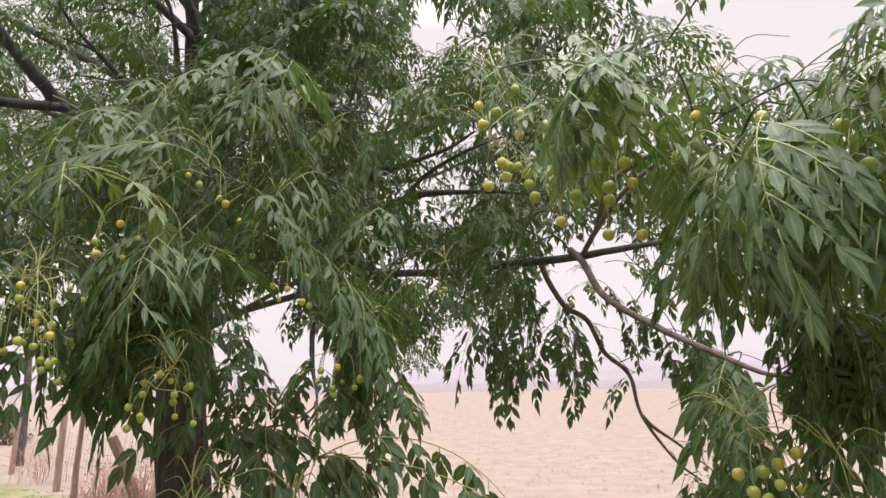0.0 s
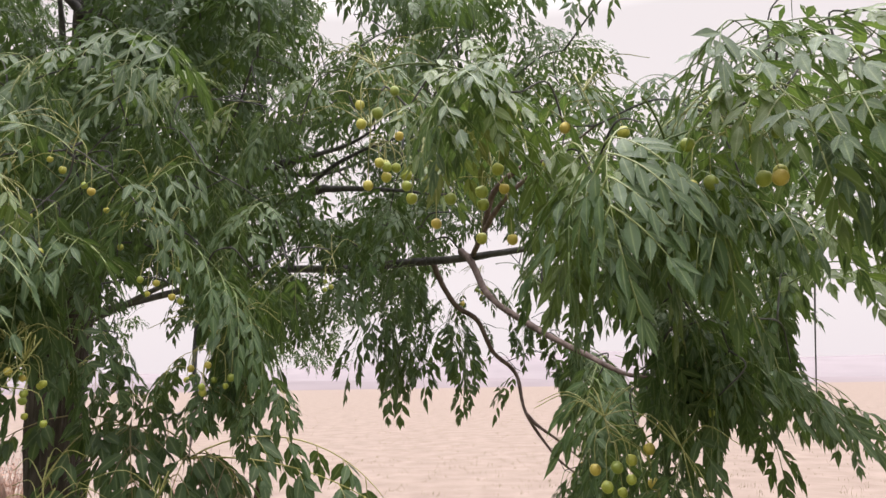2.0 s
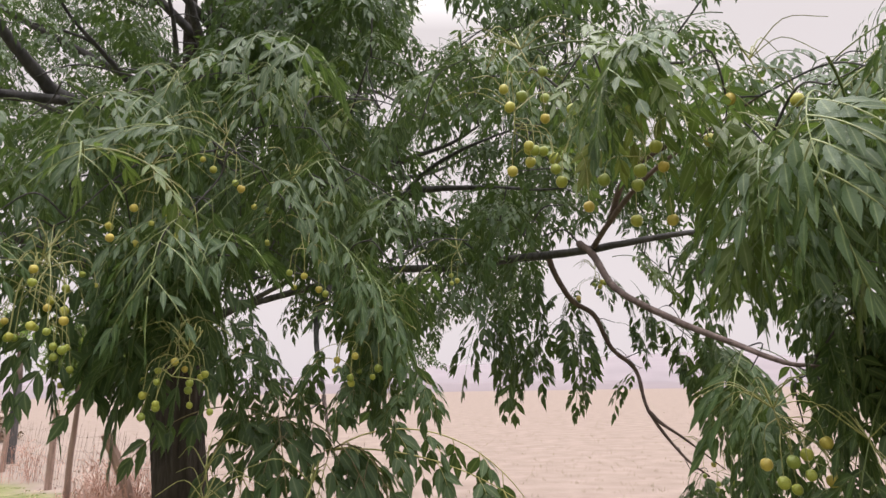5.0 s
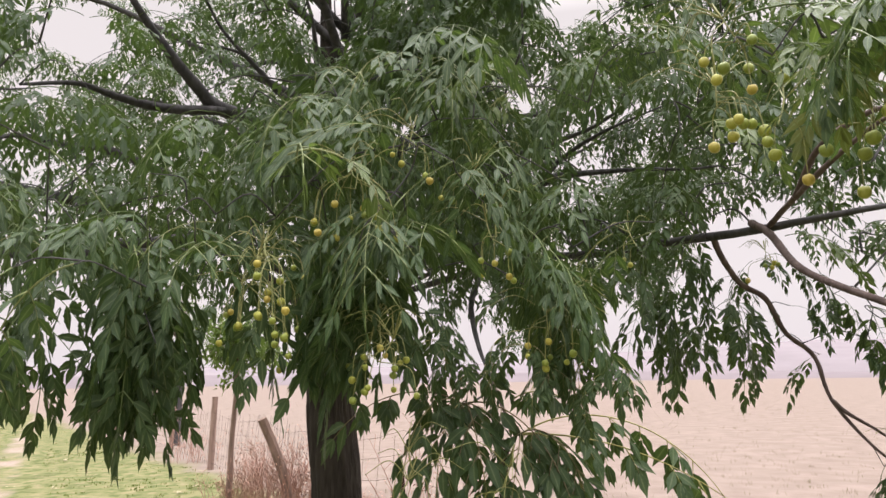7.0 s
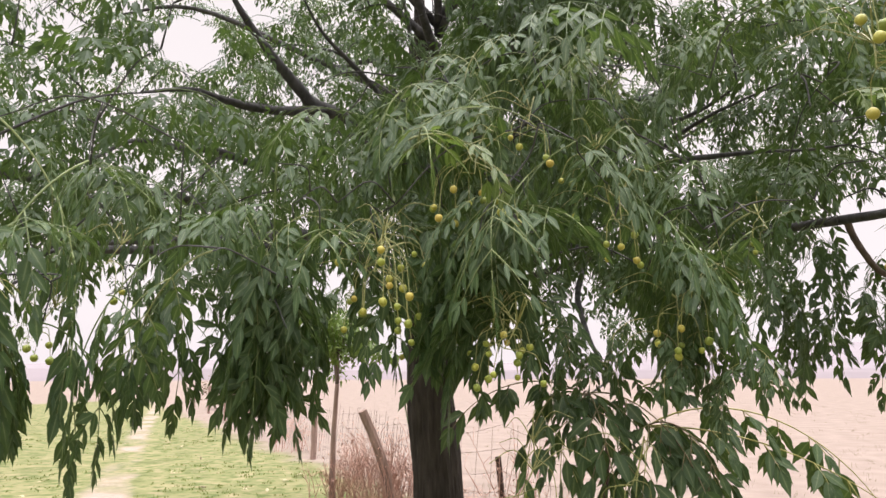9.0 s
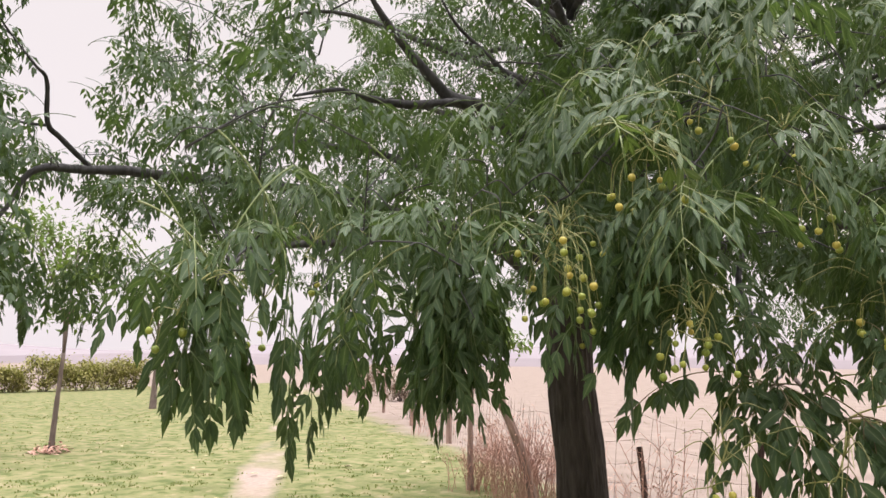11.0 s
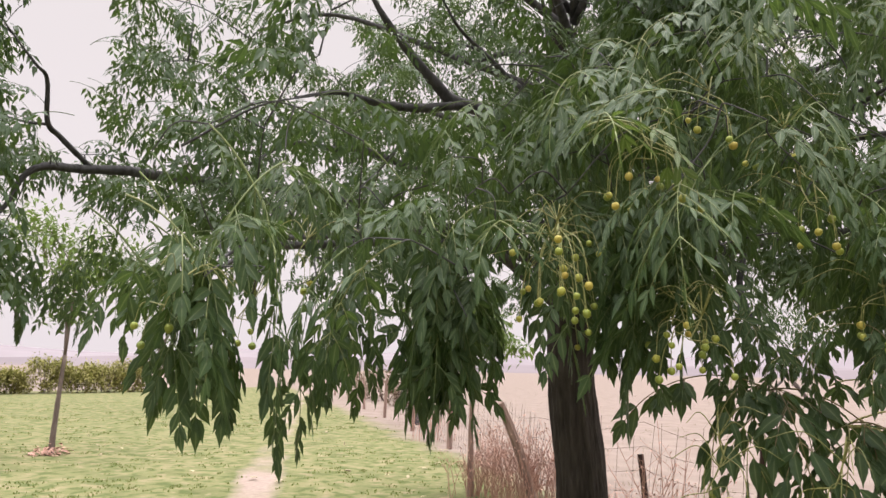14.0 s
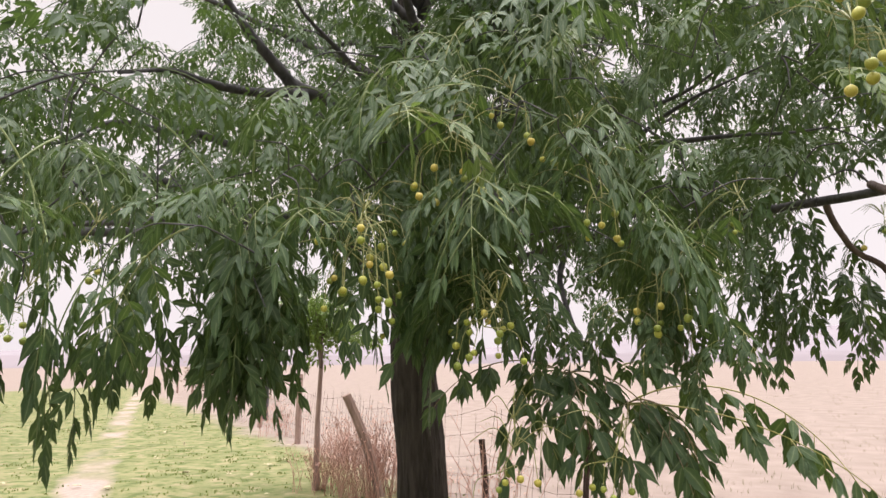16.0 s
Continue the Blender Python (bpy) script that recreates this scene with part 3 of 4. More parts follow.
LIMB_LINES = {
    "limb_west": [(-2.36, 3.93, 3.38), (-2.59, 3.68, 3.48), (-2.64, 3.54, 3.56), (-2.72, 3.31, 3.73), (-2.78, 3.08, 3.91), (-2.82, 2.91, 4.09)],
    "limb_west_low": [(-2.54, 3.72, 3.46), (-2.72, 3.33, 3.34), (-2.81, 3.00, 3.29), (-2.83, 2.72, 3.25), (-2.90, 2.42, 3.12)],
    "limb_top": [(-2.11, 3.89, 3.48), (-2.17, 3.75, 3.58), (-2.26, 3.57, 3.71), (-2.36, 3.36, 3.85), (-2.39, 3.16, 4.01)],
    "limb_top_side": [(-2.20, 3.70, 3.63), (-2.36, 3.59, 3.80), (-2.61, 3.41, 3.83), (-2.74, 3.33, 3.79)],
    "limb_stem": [(-2.00, 4.10, 3.50), (-1.92, 3.85, 3.80), (-1.87, 3.65, 4.01), (-1.88, 3.48, 4.21)],
    "limb_east": [(-1.02, 4.13, 2.79), (-0.57, 3.57, 2.85), (-0.29, 3.20, 2.80), (-0.06, 2.92, 2.77), (0.08, 2.71, 2.77)],
    "limb_east_low": [(-1.20, 4.20, 2.62), (-0.36, 3.85, 2.80), (-0.20, 3.66, 2.77), (0.15, 3.27, 2.65), (0.35, 2.97, 2.54), (0.46, 2.76, 2.48)],
    "limb_east_up": [(-0.40, 3.87, 2.80), (-0.25, 3.78, 2.92), (-0.04, 3.50, 2.94), (0.12, 3.19, 2.89), (0.31, 2.96, 2.87)],
    "limb_bare": [(-0.70, 3.90, 2.30), (-0.05, 2.98, 2.17), (0.18, 2.39, 2.09), (0.37, 1.93, 2.02), (0.49, 1.66, 1.99), (0.58, 1.48, 1.97), (0.66, 1.30, 1.93), (0.75, 1.11, 1.89)],
    "twig_red": [(0.38, 1.90, 2.04), (0.40, 1.78, 1.98), (0.43, 1.64, 1.86), (0.50, 1.38, 1.75), (0.55, 1.16, 1.68), (0.58, 1.03, 1.64), (0.59, 0.93, 1.63)],
    "twig_low": [(0.30, 2.10, 2.05), (0.33, 2.14, 1.98), (0.39, 2.20, 1.90), (0.47, 2.24, 1.85), (0.53, 2.29, 1.74), (0.62, 2.33, 1.66), (0.64, 2.27, 1.52), (0.72, 2.19, 1.38), (0.78, 2.12, 1.32)],
    "twig_low_side": [(0.64, 2.27, 1.52), (0.67, 2.23, 1.48), (0.73, 2.17, 1.43), (0.83, 2.11, 1.34)],
    "twig_up": [(0.41, 1.86, 2.01), (0.40, 1.52, 2.01), (0.41, 1.24, 2.02), (0.46, 1.12, 2.05), (0.51, 0.99, 2.05)],
    "twig_up_side": [(0.40, 1.50, 2.01), (0.40, 1.30, 2.06), (0.45, 1.17, 2.08), (0.49, 1.10, 2.07), (0.47, 0.75, 2.00)],
    "limb_left": [(-2.97, 3.10, 2.65), (-3.35, 1.98, 2.59), (-3.23, 1.64, 2.52), (-3.15, 1.39, 2.45), (-3.09, 1.19, 2.40), (-3.09, 1.11, 2.33), (-3.09, 1.06, 2.20), (-3.10, 0.97, 2.08), (-3.06, 0.81, 2.04)],
    "limb_left_up": [(-3.16, 1.44, 2.46), (-3.13, 1.26, 2.56), (-3.09, 1.18, 2.60), (-3.01, 1.12, 2.75), (-2.97, 1.05, 2.78), (-2.97, 0.95, 2.87)],
    "limb_left_side": [(-3.10, 1.19, 2.59), (-3.09, 1.10, 2.57), (-3.07, 1.01, 2.56), (-3.02, 0.85, 2.55)],
    "limb_mid_far": [(-2.74, 3.10, 2.92), (-2.85, 2.74, 2.89), (-2.90, 2.41, 2.84), (-2.93, 2.15, 2.65), (-2.88, 1.90, 2.58)],
    "limb_mid_left": [(-1.91, 2.86, 2.27), (-1.70, 1.82, 2.09), (-1.55, 1.18, 1.95), (-1.36, 0.82, 1.85), (-0.99, 0.43, 1.71)],
    "limb_mid": [(-1.91, 2.86, 2.27), (-1.98, 1.70, 2.05), (-1.88, 1.40, 1.99), (-1.80, 1.20, 1.92), (-1.72, 0.99, 1.82)],
    "limb_front": [(-1.85, 4.20, 2.57), (-1.10, 2.78, 2.35), (-0.65, 1.67, 2.19), (-0.41, 0.99, 2.04)],
    "twig_drop": [(-0.78, 3.31, 2.25), (-0.56, 2.38, 1.87), (-0.46, 2.01, 1.70), (-0.37, 1.72, 1.59), (-0.36, 1.40, 1.55), (-0.35, 1.23, 1.55)],
    "twig_drop_side": [(-0.37, 1.72, 1.59), (-0.29, 1.43, 1.52), (-0.23, 1.21, 1.49)],
}


# ---- ground and distance ----
def ground_height(x, y):
    far = math.hypot(x, y)
    return 0.05 * noise.noise(Vector((x * 0.12, y * 0.12, 0))) * min(1.0, far / 6.0)


def build_ground():
    rings = [0, 2, 4, 6, 8, 10, 13, 17, 22, 28, 36, 48, 65, 90, 130, 200, 320, 520, 900, 1600, 3000]
    seg = 72
    V, F = [(0, 0, 0)], []
    for r in rings[1:]:
        for s in range(seg):
            a = 2 * math.pi * s / seg
            x, y = r * math.cos(a), r * math.sin(a)
            V.append((x, y, ground_height(x, y) if r < 60 else 0.0))
    for s in range(seg):
        F.append((0, 1 + s, 1 + (s + 1) % seg))
    for k in range(len(rings) - 2):
        o = 1 + k * seg
        for s in range(seg):
            t = (s + 1) % seg
            F.append((o + s, o + seg + s, o + seg + t, o + t))
    ob = mesh_object("ground", V, F, GROUND, smooth=True)
    return tagged(ob, "mown lawn with a trodden path beside dry pale grassland", "ground", kind="structure")


build_ground()


def hills(name, radius, height, material, seed, label):
    rnd = random.Random(seed)
    V, F = [], []
    seg = 160
    ph = [rnd.uniform(0, 6.28) for _ in range(6)]
    for s in range(seg + 1):
        a = radians(-70 + 250 * s / seg)
        h = height * (0.62 + 0.2 * math.sin(3 * a + ph[0]) + 0.12 * math.sin(7 * a + ph[1]) + 0.06 * math.sin(17 * a + ph[2]))
        x, y = math.cos(a), math.sin(a)
        V += [(radius * x, radius * y, -2), (radius * 1.05 * x, radius * 1.05 * y, h * 0.6), (radius * 1.2 * x, radius * 1.2 * y, h)]
        if s:
            o = 3 * (s - 1)
            F += [(o, o + 3, o + 4, o + 1), (o + 1, o + 4, o + 5, o + 2)]
    ob = mesh_object(name, V, F, material, smooth=True)
    tagged(ob, label, "hill", kind="structure")


hills("backdrop", 420, 9, HILL_NEAR, 3, "low rise at the far edge of the grassland, haze put into its colour")
hills("backdrop", 1500, 85, HILL_FAR, 5, "pale lilac far hills, haze put into their colour")


# ---- the bead tree ----
TREE_AT = Vector((-2.0, 4.58, 0.0))
tree = empty("bead_tree", TREE_AT, "large bead tree with drooping dark green fronds and yellow berries", "tree")


def local(verts):
    return [Vector(v) - TREE_AT for v in verts]


def build_trunk():
    line = smooth_line([(-1.98, 4.56, -0.15), (-2.0, 4.58, 0.25), (-2.03, 4.57, 0.9), (-2.08, 4.55, 1.6), (-2.05, 4.55, 2.4), (-2.04, 4.50, 3.3), (-2.12, 4.46, 4.3), (-2.12, 4.4, 5.2)], 6)
    sides, radii = 120, (0.255, 0.20, 0.178, 0.170, 0.158, 0.10, 0.055, 0.02)
    fine = smooth_line([tuple(p) for p in line], 3)
    v, f = tube(fine, radii, sides, 0.0, 1)
    for i, p in enumerate(v):
        ring, a = i // sides, 2 * math.pi * (i % sides) / sides
        c = fine[ring]
        ridge = noise.noise(Vector((math.cos(a) * 5.5, math.sin(a) * 5.5, c.z * 1.6))) + 0.5 * noise.noise(Vector((math.cos(a) * 13, math.sin(a) * 13, c.z * 4.5)))
        crack = noise.noise(Vector((math.cos(a) * 17 + 3, math.sin(a) * 17, c.z * 2.2)))
        ridge -= 0.8 * max(0.0, 0.22 - abs(crack)) / 0.22
        v[i] = c + (p - c) * (1 + 0.075 * ridge)
    mesh_object("trunk", local(v), f, BARK, parent=tree, label="dark furrowed bark", smooth=True)


build_trunk()
THICK = {"limb_west": (0.058, 0.032), "limb_west_low": (0.034, 0.018), "limb_top": (0.03, 0.014), "limb_top_side": (0.014, 0.006), "limb_stem": (0.032, 0.016),
         "limb_east": (0.05, 0.012), "limb_east_low": (0.045, 0.010), "limb_east_up": (0.016, 0.008), "limb_bare": (0.024, 0.008),
         "twig_red": (0.011, 0.006), "twig_low": (0.010, 0.007), "twig_low_side": (0.007, 0.004), "twig_up": (0.008, 0.0045), "twig_up_side": (0.008, 0.004),
         "limb_left": (0.034, 0.012), "limb_left_up": (0.013, 0.008), "limb_left_side": (0.007, 0.004), "limb_mid_far": (0.03, 0.010), "limb_mid_left": (0.035, 0.006),
         "limb_mid": (0.018, 0.010), "limb_front": (0.04, 0.006), "twig_drop": (0.017, 0.003), "twig_drop_side": (0.006, 0.0025)}
JOIN = {"limb_west": 2.9, "limb_top": 3.1, "limb_stem": 3.1, "limb_east": 2.5, "limb_east_low": 2.35, "limb_bare": 2.1, "limb_left": 2.3, "limb_mid_far": 2.6, "limb_mid_left": 1.95,
        "limb_front": 2.2, "twig_drop": 2.0}
BOUGHS = []
for i, (kind, pts) in enumerate(LIMB_LINES.items()):
    pts = list(pts)
    if JOIN.get(kind):
        pts.insert(0, (-2.06, 4.55, JOIN[kind]))
    line = smooth_line(pts, 6)
    thick = THICK[kind]
    v, f = tube(line, (thick[0], (thick[0] + thick[1]) * 0.55, thick[1], thick[1] * 0.4), 10, 0.10, 20 + i)
    mat = BARK_RED if kind in ("twig_red", "twig_low", "twig_low_side", "twig_up", "twig_up_side", "twig_drop_side") else BARK_LIMB
    mesh_object("limb", local(v), f, mat, parent=tree, label="bare brown twig" if "twig" in kind else "grey-brown limb", smooth=True)
    BOUGHS += line

rng = random.Random(7)
# limbs of the crown's upper and far side
for i in range(16):
    a = 2 * math.pi * i / 16 + rng.uniform(-0.2, 0.2)
    z0 = rng.uniform(2.6, 4.6)
    rad = rng.uniform(1.7, 2.8)
    if -2.7 < a - 2 * math.pi < -0.4 or 3.7 < a < 5.9:
        z0 = rng.uniform(3.6, 4.7)
    c, s = math.cos(a), math.sin(a)
    pts = [(-2.0, 4.54, z0), (-2.0 + 0.4 * rad * c, 4.54 + 0.4 * rad * s, z0 + 0.5), (-2.0 + 0.75 * rad * c, 4.54 + 0.75 * rad * s, z0 + rng.uniform(0.6, 1.0)),
           (-2.0 + rad * c, 4.54 + rad * s, z0 + rng.uniform(0.6, 1.3))]
    line = smooth_line(pts, 5)
    v, f = tube(line, (0.038, 0.022, 0.008), 8, 0.1, 60 + i)
    mesh_object("limb", local(v), f, BARK_LIMB, parent=tree, label="grey-brown limb", smooth=True)
    BOUGHS += line
LIMB_POINTS = np.array([tuple(p) for p in BOUGHS])


def branchlet(tip, seed, thick=0.002, reach=1.6):
    """A thin twig from the nearest limb or twig to a tuft of fronds; later twigs may spring from it."""
    global LIMB_POINTS
    d = np.linalg.norm(LIMB_POINTS - np.array(tuple(tip)), axis=1) + 0.3 * np.maximum(0, tip.z - LIMB_POINTS[:, 2] + 0.1)
    k = int(np.argmin(d))
    if d[k] < 0.03 or d[k] > reach:
        return None
    root = Vector(LIMB_POINTS[k])
    rnd = random.Random(seed)
    mid = root.lerp(tip, 0.55) + Vector((rnd.uniform(-.03, .03), rnd.uniform(-.03, .03), 0.06 * d[k] + rnd.uniform(0, 0.03)))
    line = smooth_line([root, mid, tip], 5)
    # leave out twigs that would cross a gap in the camera's view
    az, el = bearings(np.array([tuple(p) for p in line[4:-1]]) - VIEW_POINT_A)
    if any(np.any(((az - a) / w) ** 2 + ((el - e) / h) ** 2 < 1.0) for a, e, w, h in VIEW_GAPS[:10]):
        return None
    LIMB_POINTS = np.concatenate([LIMB_POINTS, np.array([tuple(p) for p in line[3:]])])
    return tube(line, (thick * (1.4 + d[k]), thick), 5, 0.12, seed)


def from_limbs(places):
    """The places in order of their distance from the limbs."""
    return sorted(places, key=lambda p: float(np.linalg.norm(LIMB_POINTS - np.array(tuple(p)[:3]), axis=1).min()))


twigs = []
# mean place of the camera; the crown is fitted to the view from here
VIEW_POINT = Vector((0.03, -0.17, 1.61))
VIEW_POINT_A = np.array(tuple(VIEW_POINT))

# how low the skirts of the crown hang in the camera's view: bearing and elevation, in degrees, from its mean place
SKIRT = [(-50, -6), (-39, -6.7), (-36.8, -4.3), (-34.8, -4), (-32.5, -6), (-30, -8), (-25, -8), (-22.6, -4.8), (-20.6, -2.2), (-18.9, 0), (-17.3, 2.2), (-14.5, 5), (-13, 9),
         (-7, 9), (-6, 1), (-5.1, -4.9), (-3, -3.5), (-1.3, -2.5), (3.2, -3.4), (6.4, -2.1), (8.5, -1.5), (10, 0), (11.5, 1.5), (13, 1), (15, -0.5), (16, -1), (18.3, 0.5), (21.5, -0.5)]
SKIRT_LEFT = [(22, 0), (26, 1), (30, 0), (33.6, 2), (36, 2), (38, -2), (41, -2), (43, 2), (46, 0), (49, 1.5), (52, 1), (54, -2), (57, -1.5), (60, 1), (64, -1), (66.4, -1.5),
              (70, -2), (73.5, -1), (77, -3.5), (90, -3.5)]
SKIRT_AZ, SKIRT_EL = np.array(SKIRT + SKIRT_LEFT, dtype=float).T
# gaps through which the sky shows, cut to fit the camera's view: bearing, elevation, half width, half height
VIEW_GAPS = [(-29, 28, 5, 4.5), (-26, 27, 3, 3), (-41, 14.7, 1.5, 2), (-40, 3.7, 2, 3), (12.6, 1.2, 1.8, 2.2), (-6.5, 3.9, 1.5, 4), (-12, 7.6, 3, 2),
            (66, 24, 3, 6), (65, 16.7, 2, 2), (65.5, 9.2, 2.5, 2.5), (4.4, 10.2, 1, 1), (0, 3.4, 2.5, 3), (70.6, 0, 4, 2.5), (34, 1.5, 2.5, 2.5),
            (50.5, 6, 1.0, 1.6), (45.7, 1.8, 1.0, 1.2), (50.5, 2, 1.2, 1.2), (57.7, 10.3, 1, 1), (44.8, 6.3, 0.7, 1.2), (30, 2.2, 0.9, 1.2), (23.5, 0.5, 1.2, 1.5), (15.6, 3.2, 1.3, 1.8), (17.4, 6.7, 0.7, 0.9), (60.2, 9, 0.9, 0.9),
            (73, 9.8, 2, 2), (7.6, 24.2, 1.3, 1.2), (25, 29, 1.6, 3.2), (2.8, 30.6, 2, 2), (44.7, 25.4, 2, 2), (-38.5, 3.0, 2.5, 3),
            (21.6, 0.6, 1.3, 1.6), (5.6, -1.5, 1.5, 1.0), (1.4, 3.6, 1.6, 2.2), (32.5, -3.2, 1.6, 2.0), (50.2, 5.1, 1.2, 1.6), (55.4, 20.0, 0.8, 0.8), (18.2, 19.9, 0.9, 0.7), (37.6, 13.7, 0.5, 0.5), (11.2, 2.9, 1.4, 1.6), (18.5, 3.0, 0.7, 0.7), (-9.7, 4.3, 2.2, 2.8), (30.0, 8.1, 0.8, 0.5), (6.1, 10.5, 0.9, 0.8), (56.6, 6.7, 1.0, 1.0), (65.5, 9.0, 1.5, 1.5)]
# gap left before the low twig in the camera's view
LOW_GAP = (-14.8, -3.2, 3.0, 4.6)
VIEW_GAPS.append(LOW_GAP)
# random small gaps spread over the camera's view of the crown
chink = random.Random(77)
VIEW_GAPS += [(chink.uniform(-30, 58), chink.uniform(2, 31), chink.uniform(0.35, 0.7), chink.uniform(0.35, 0.8)) for _ in range(70)]
# what leaves may not cover in the camera's view: berries, bare limbs and twigs
CLEAR = [(x, y, z - 0.03) for x, y, z, n in FRUIT_MAIN + FRUIT_REST]
BARE = []
for kind, first in (("limb_bare", 3), ("twig_red", 0), ("twig_low", 0), ("limb_west", 1), ("limb_west_low", 0), ("limb_top", 1), ("limb_stem", 2), ("limb_left", 2), ("limb_left_up", 1), ("limb_east_low", 2), ("limb_east_up", 1)):
    BARE += [tuple(p) for p in smooth_line(LIMB_LINES[kind][first:6], 4)]


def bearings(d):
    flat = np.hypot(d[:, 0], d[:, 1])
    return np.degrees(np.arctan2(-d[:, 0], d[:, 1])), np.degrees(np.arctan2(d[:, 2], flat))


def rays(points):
    d = np.array(points) - VIEW_POINT_A
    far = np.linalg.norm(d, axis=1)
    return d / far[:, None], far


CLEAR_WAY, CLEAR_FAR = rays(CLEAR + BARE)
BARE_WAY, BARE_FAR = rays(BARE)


def fits(v, near, skirt=0.0, way=CLEAR_WAY, far=CLEAR_FAR, spread=1.0, allow=3, gaps=VIEW_GAPS):
    """Whether leaves with these vertices, seen from the camera's mean place, keep off the skirt's line, the openings
    and what must stay uncovered.
    """
    d = v - VIEW_POINT_A
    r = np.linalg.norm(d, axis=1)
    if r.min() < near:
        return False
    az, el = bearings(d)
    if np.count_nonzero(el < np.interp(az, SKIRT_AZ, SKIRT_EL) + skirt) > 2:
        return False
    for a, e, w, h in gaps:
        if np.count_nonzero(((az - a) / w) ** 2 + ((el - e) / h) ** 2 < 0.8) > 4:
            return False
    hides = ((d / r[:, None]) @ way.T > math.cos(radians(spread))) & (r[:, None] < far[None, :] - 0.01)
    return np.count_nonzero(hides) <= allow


def tuft(x, y, z, n, seed):
    """A twig's end with its rosette of fronds."""
    rnd = random.Random(seed)
    tip = Vector((x, y, z))
    placed = 0
    first = rnd.uniform(0, 360)
    n -= n > 3
    for i in range(n):
        for go in range(14):
            pool = ARCHING if rnd.random() < 0.3 else HANGING
            data = rnd.choice(pool)
            label = ""
            if rnd.random() < (0.4 if x > 0.05 and z > 1.85 else 0.06):
                data, label = rnd.choice(PALE), "paler yellow-green frond"
            if x > 0.3 and rnd.random() < 0.02:
                data, label = rnd.choice(YELLOWING), "yellowing frond"
            turn = first + 360 * i / n + rnd.uniform(-50, 50)
            s = rnd.uniform(0.85, 1.15) * (1 - 0.02 * go)
            m = pose(x, y, z + rnd.uniform(-0.03, 0.04), rnd.uniform(-14, 14), rnd.uniform(-14, 12), turn) @ Matrix.Diagonal((s, s, s, 1))
            a = np.array(m)
            v = SAMPLES[id(data)] @ a[:3, :3].T + a[:3, 3]
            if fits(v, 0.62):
                shared("frond", data, tree, Matrix.Translation(-TREE_AT) @ m, label)
                placed += 1
                break
    b = branchlet(tip, seed, 0.0012) if placed else None
    if b:
        twigs.append((local(b[0]), b[1], 0))


for k, group in enumerate((ROSETTES_CENTRE, ROSETTES_LOW, ROSETTES_WEST, ROSETTES_EAST, ROSETTES_FAR_EAST, ROSETTES_RIM, ROSETTES_FRONT, ROSETTES_BACK)):
    for i, (x, y, z, n) in enumerate(from_limbs(group)):
        tuft(x, y, z, n, 1000 * (k if k < 6 else k + 1) + i)


# sprays along the drooping twig
DROP_SPRAYS = [(-0.44, 1.19, 1.74, 2, 0.5), (-0.39, 1.21, 1.7, 2, 0.5), (-0.35, 1.2, 1.66, 2, 0.5), (-0.31, 1.18, 1.61, 1, 0.45), (-0.23, 1.23, 1.7, 2, 0.6),
               (-0.2, 1.05, 1.66, 2, 0.55), (-0.15, 1.06, 1.62, 2, 0.55), (-0.11, 1.06, 1.66, 2, 0.5), (-0.07, 1.06, 1.63, 2, 0.5),
               (-0.04, 1.06, 1.6, 2, 0.45), (-0.35, 1.07, 1.67, 2, 0.5), (-0.32, 1.09, 1.62, 2, 0.45), (-0.29, 1.1, 1.61, 2, 0.4)]


def low_spray():
    """Two twig ends under the crown, each with long arched and short drooping fronds."""
    rnd = random.Random(55)
    for k, turn, kind, s in LOW_FRONDS:
        m = pose(*LOW_TIPS[k], rnd.uniform(-8, 8), rnd.uniform(-4, 4), turn) @ Matrix.Diagonal((s, s, s, 1))
        shared("frond", BIG[kind], tree, Matrix.Translation(-TREE_AT) @ m, "long arched frond with broad toothed leaflets")
    for k, turn in LOW_SHORT:
        s = rnd.uniform(0.85, 1.1)
        m = pose(*LOW_TIPS[k], rnd.uniform(-15, 15), rnd.uniform(-10, 10), turn) @ Matrix.Diagonal((s, s, s, 1))
        shared("frond", rnd.choice(SHORT), tree, Matrix.Translation(-TREE_AT) @ m, "drooping frond with broad toothed leaflets")


def spray(x, y, z, n, size, seed, pool, reach=0.22):
    """Fronds that hang straight down from a twig."""
    rnd = random.Random(seed)
    first = rnd.uniform(0, 360)
    for i in range(n):
        for go in range(12):
            data = rnd.choice(pool)
            s = size * rnd.uniform(0.85, 1.15)
            m = pose(x + rnd.uniform(-.02, .02), y + rnd.uniform(-.02, .02), z, rnd.uniform(-12, 12), rnd.uniform(-12, 12), first + 360 * i / n + rnd.uniform(-50, 50)) @ Matrix.Diagonal((s, s, s, 1))
            a = np.array(m)
            v = SAMPLES[id(data)] @ a[:3, :3].T + a[:3, 3]
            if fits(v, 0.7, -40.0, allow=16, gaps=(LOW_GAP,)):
                shared("frond", data, tree, Matrix.Translation(-TREE_AT) @ m)
                break
    b = branchlet(Vector((x, y, z)), seed, 0.0012, reach)
    if b:
        twigs.append((local(b[0]), b[1], 0))


low_spray()
# fresh light fronds on two twig ends
for x, y, z, turn in ((-0.53, 0.77, 1.96, 30), (-0.51, 0.76, 1.94, 300)):
    shared("frond", YOUNG, tree, Matrix.Translation(-TREE_AT) @ pose(x, y, z, 0, 0, turn), "fresh yellow-green frond")
for i, p in enumerate(from_limbs(SPRAYS)):
    spray(*p[:4], p[4] * (0.75 if p[1] > 2.0 else 0.9), 9000 + i, SPRAY_FRONDS if p[1] > 1.5 else LOOSE)
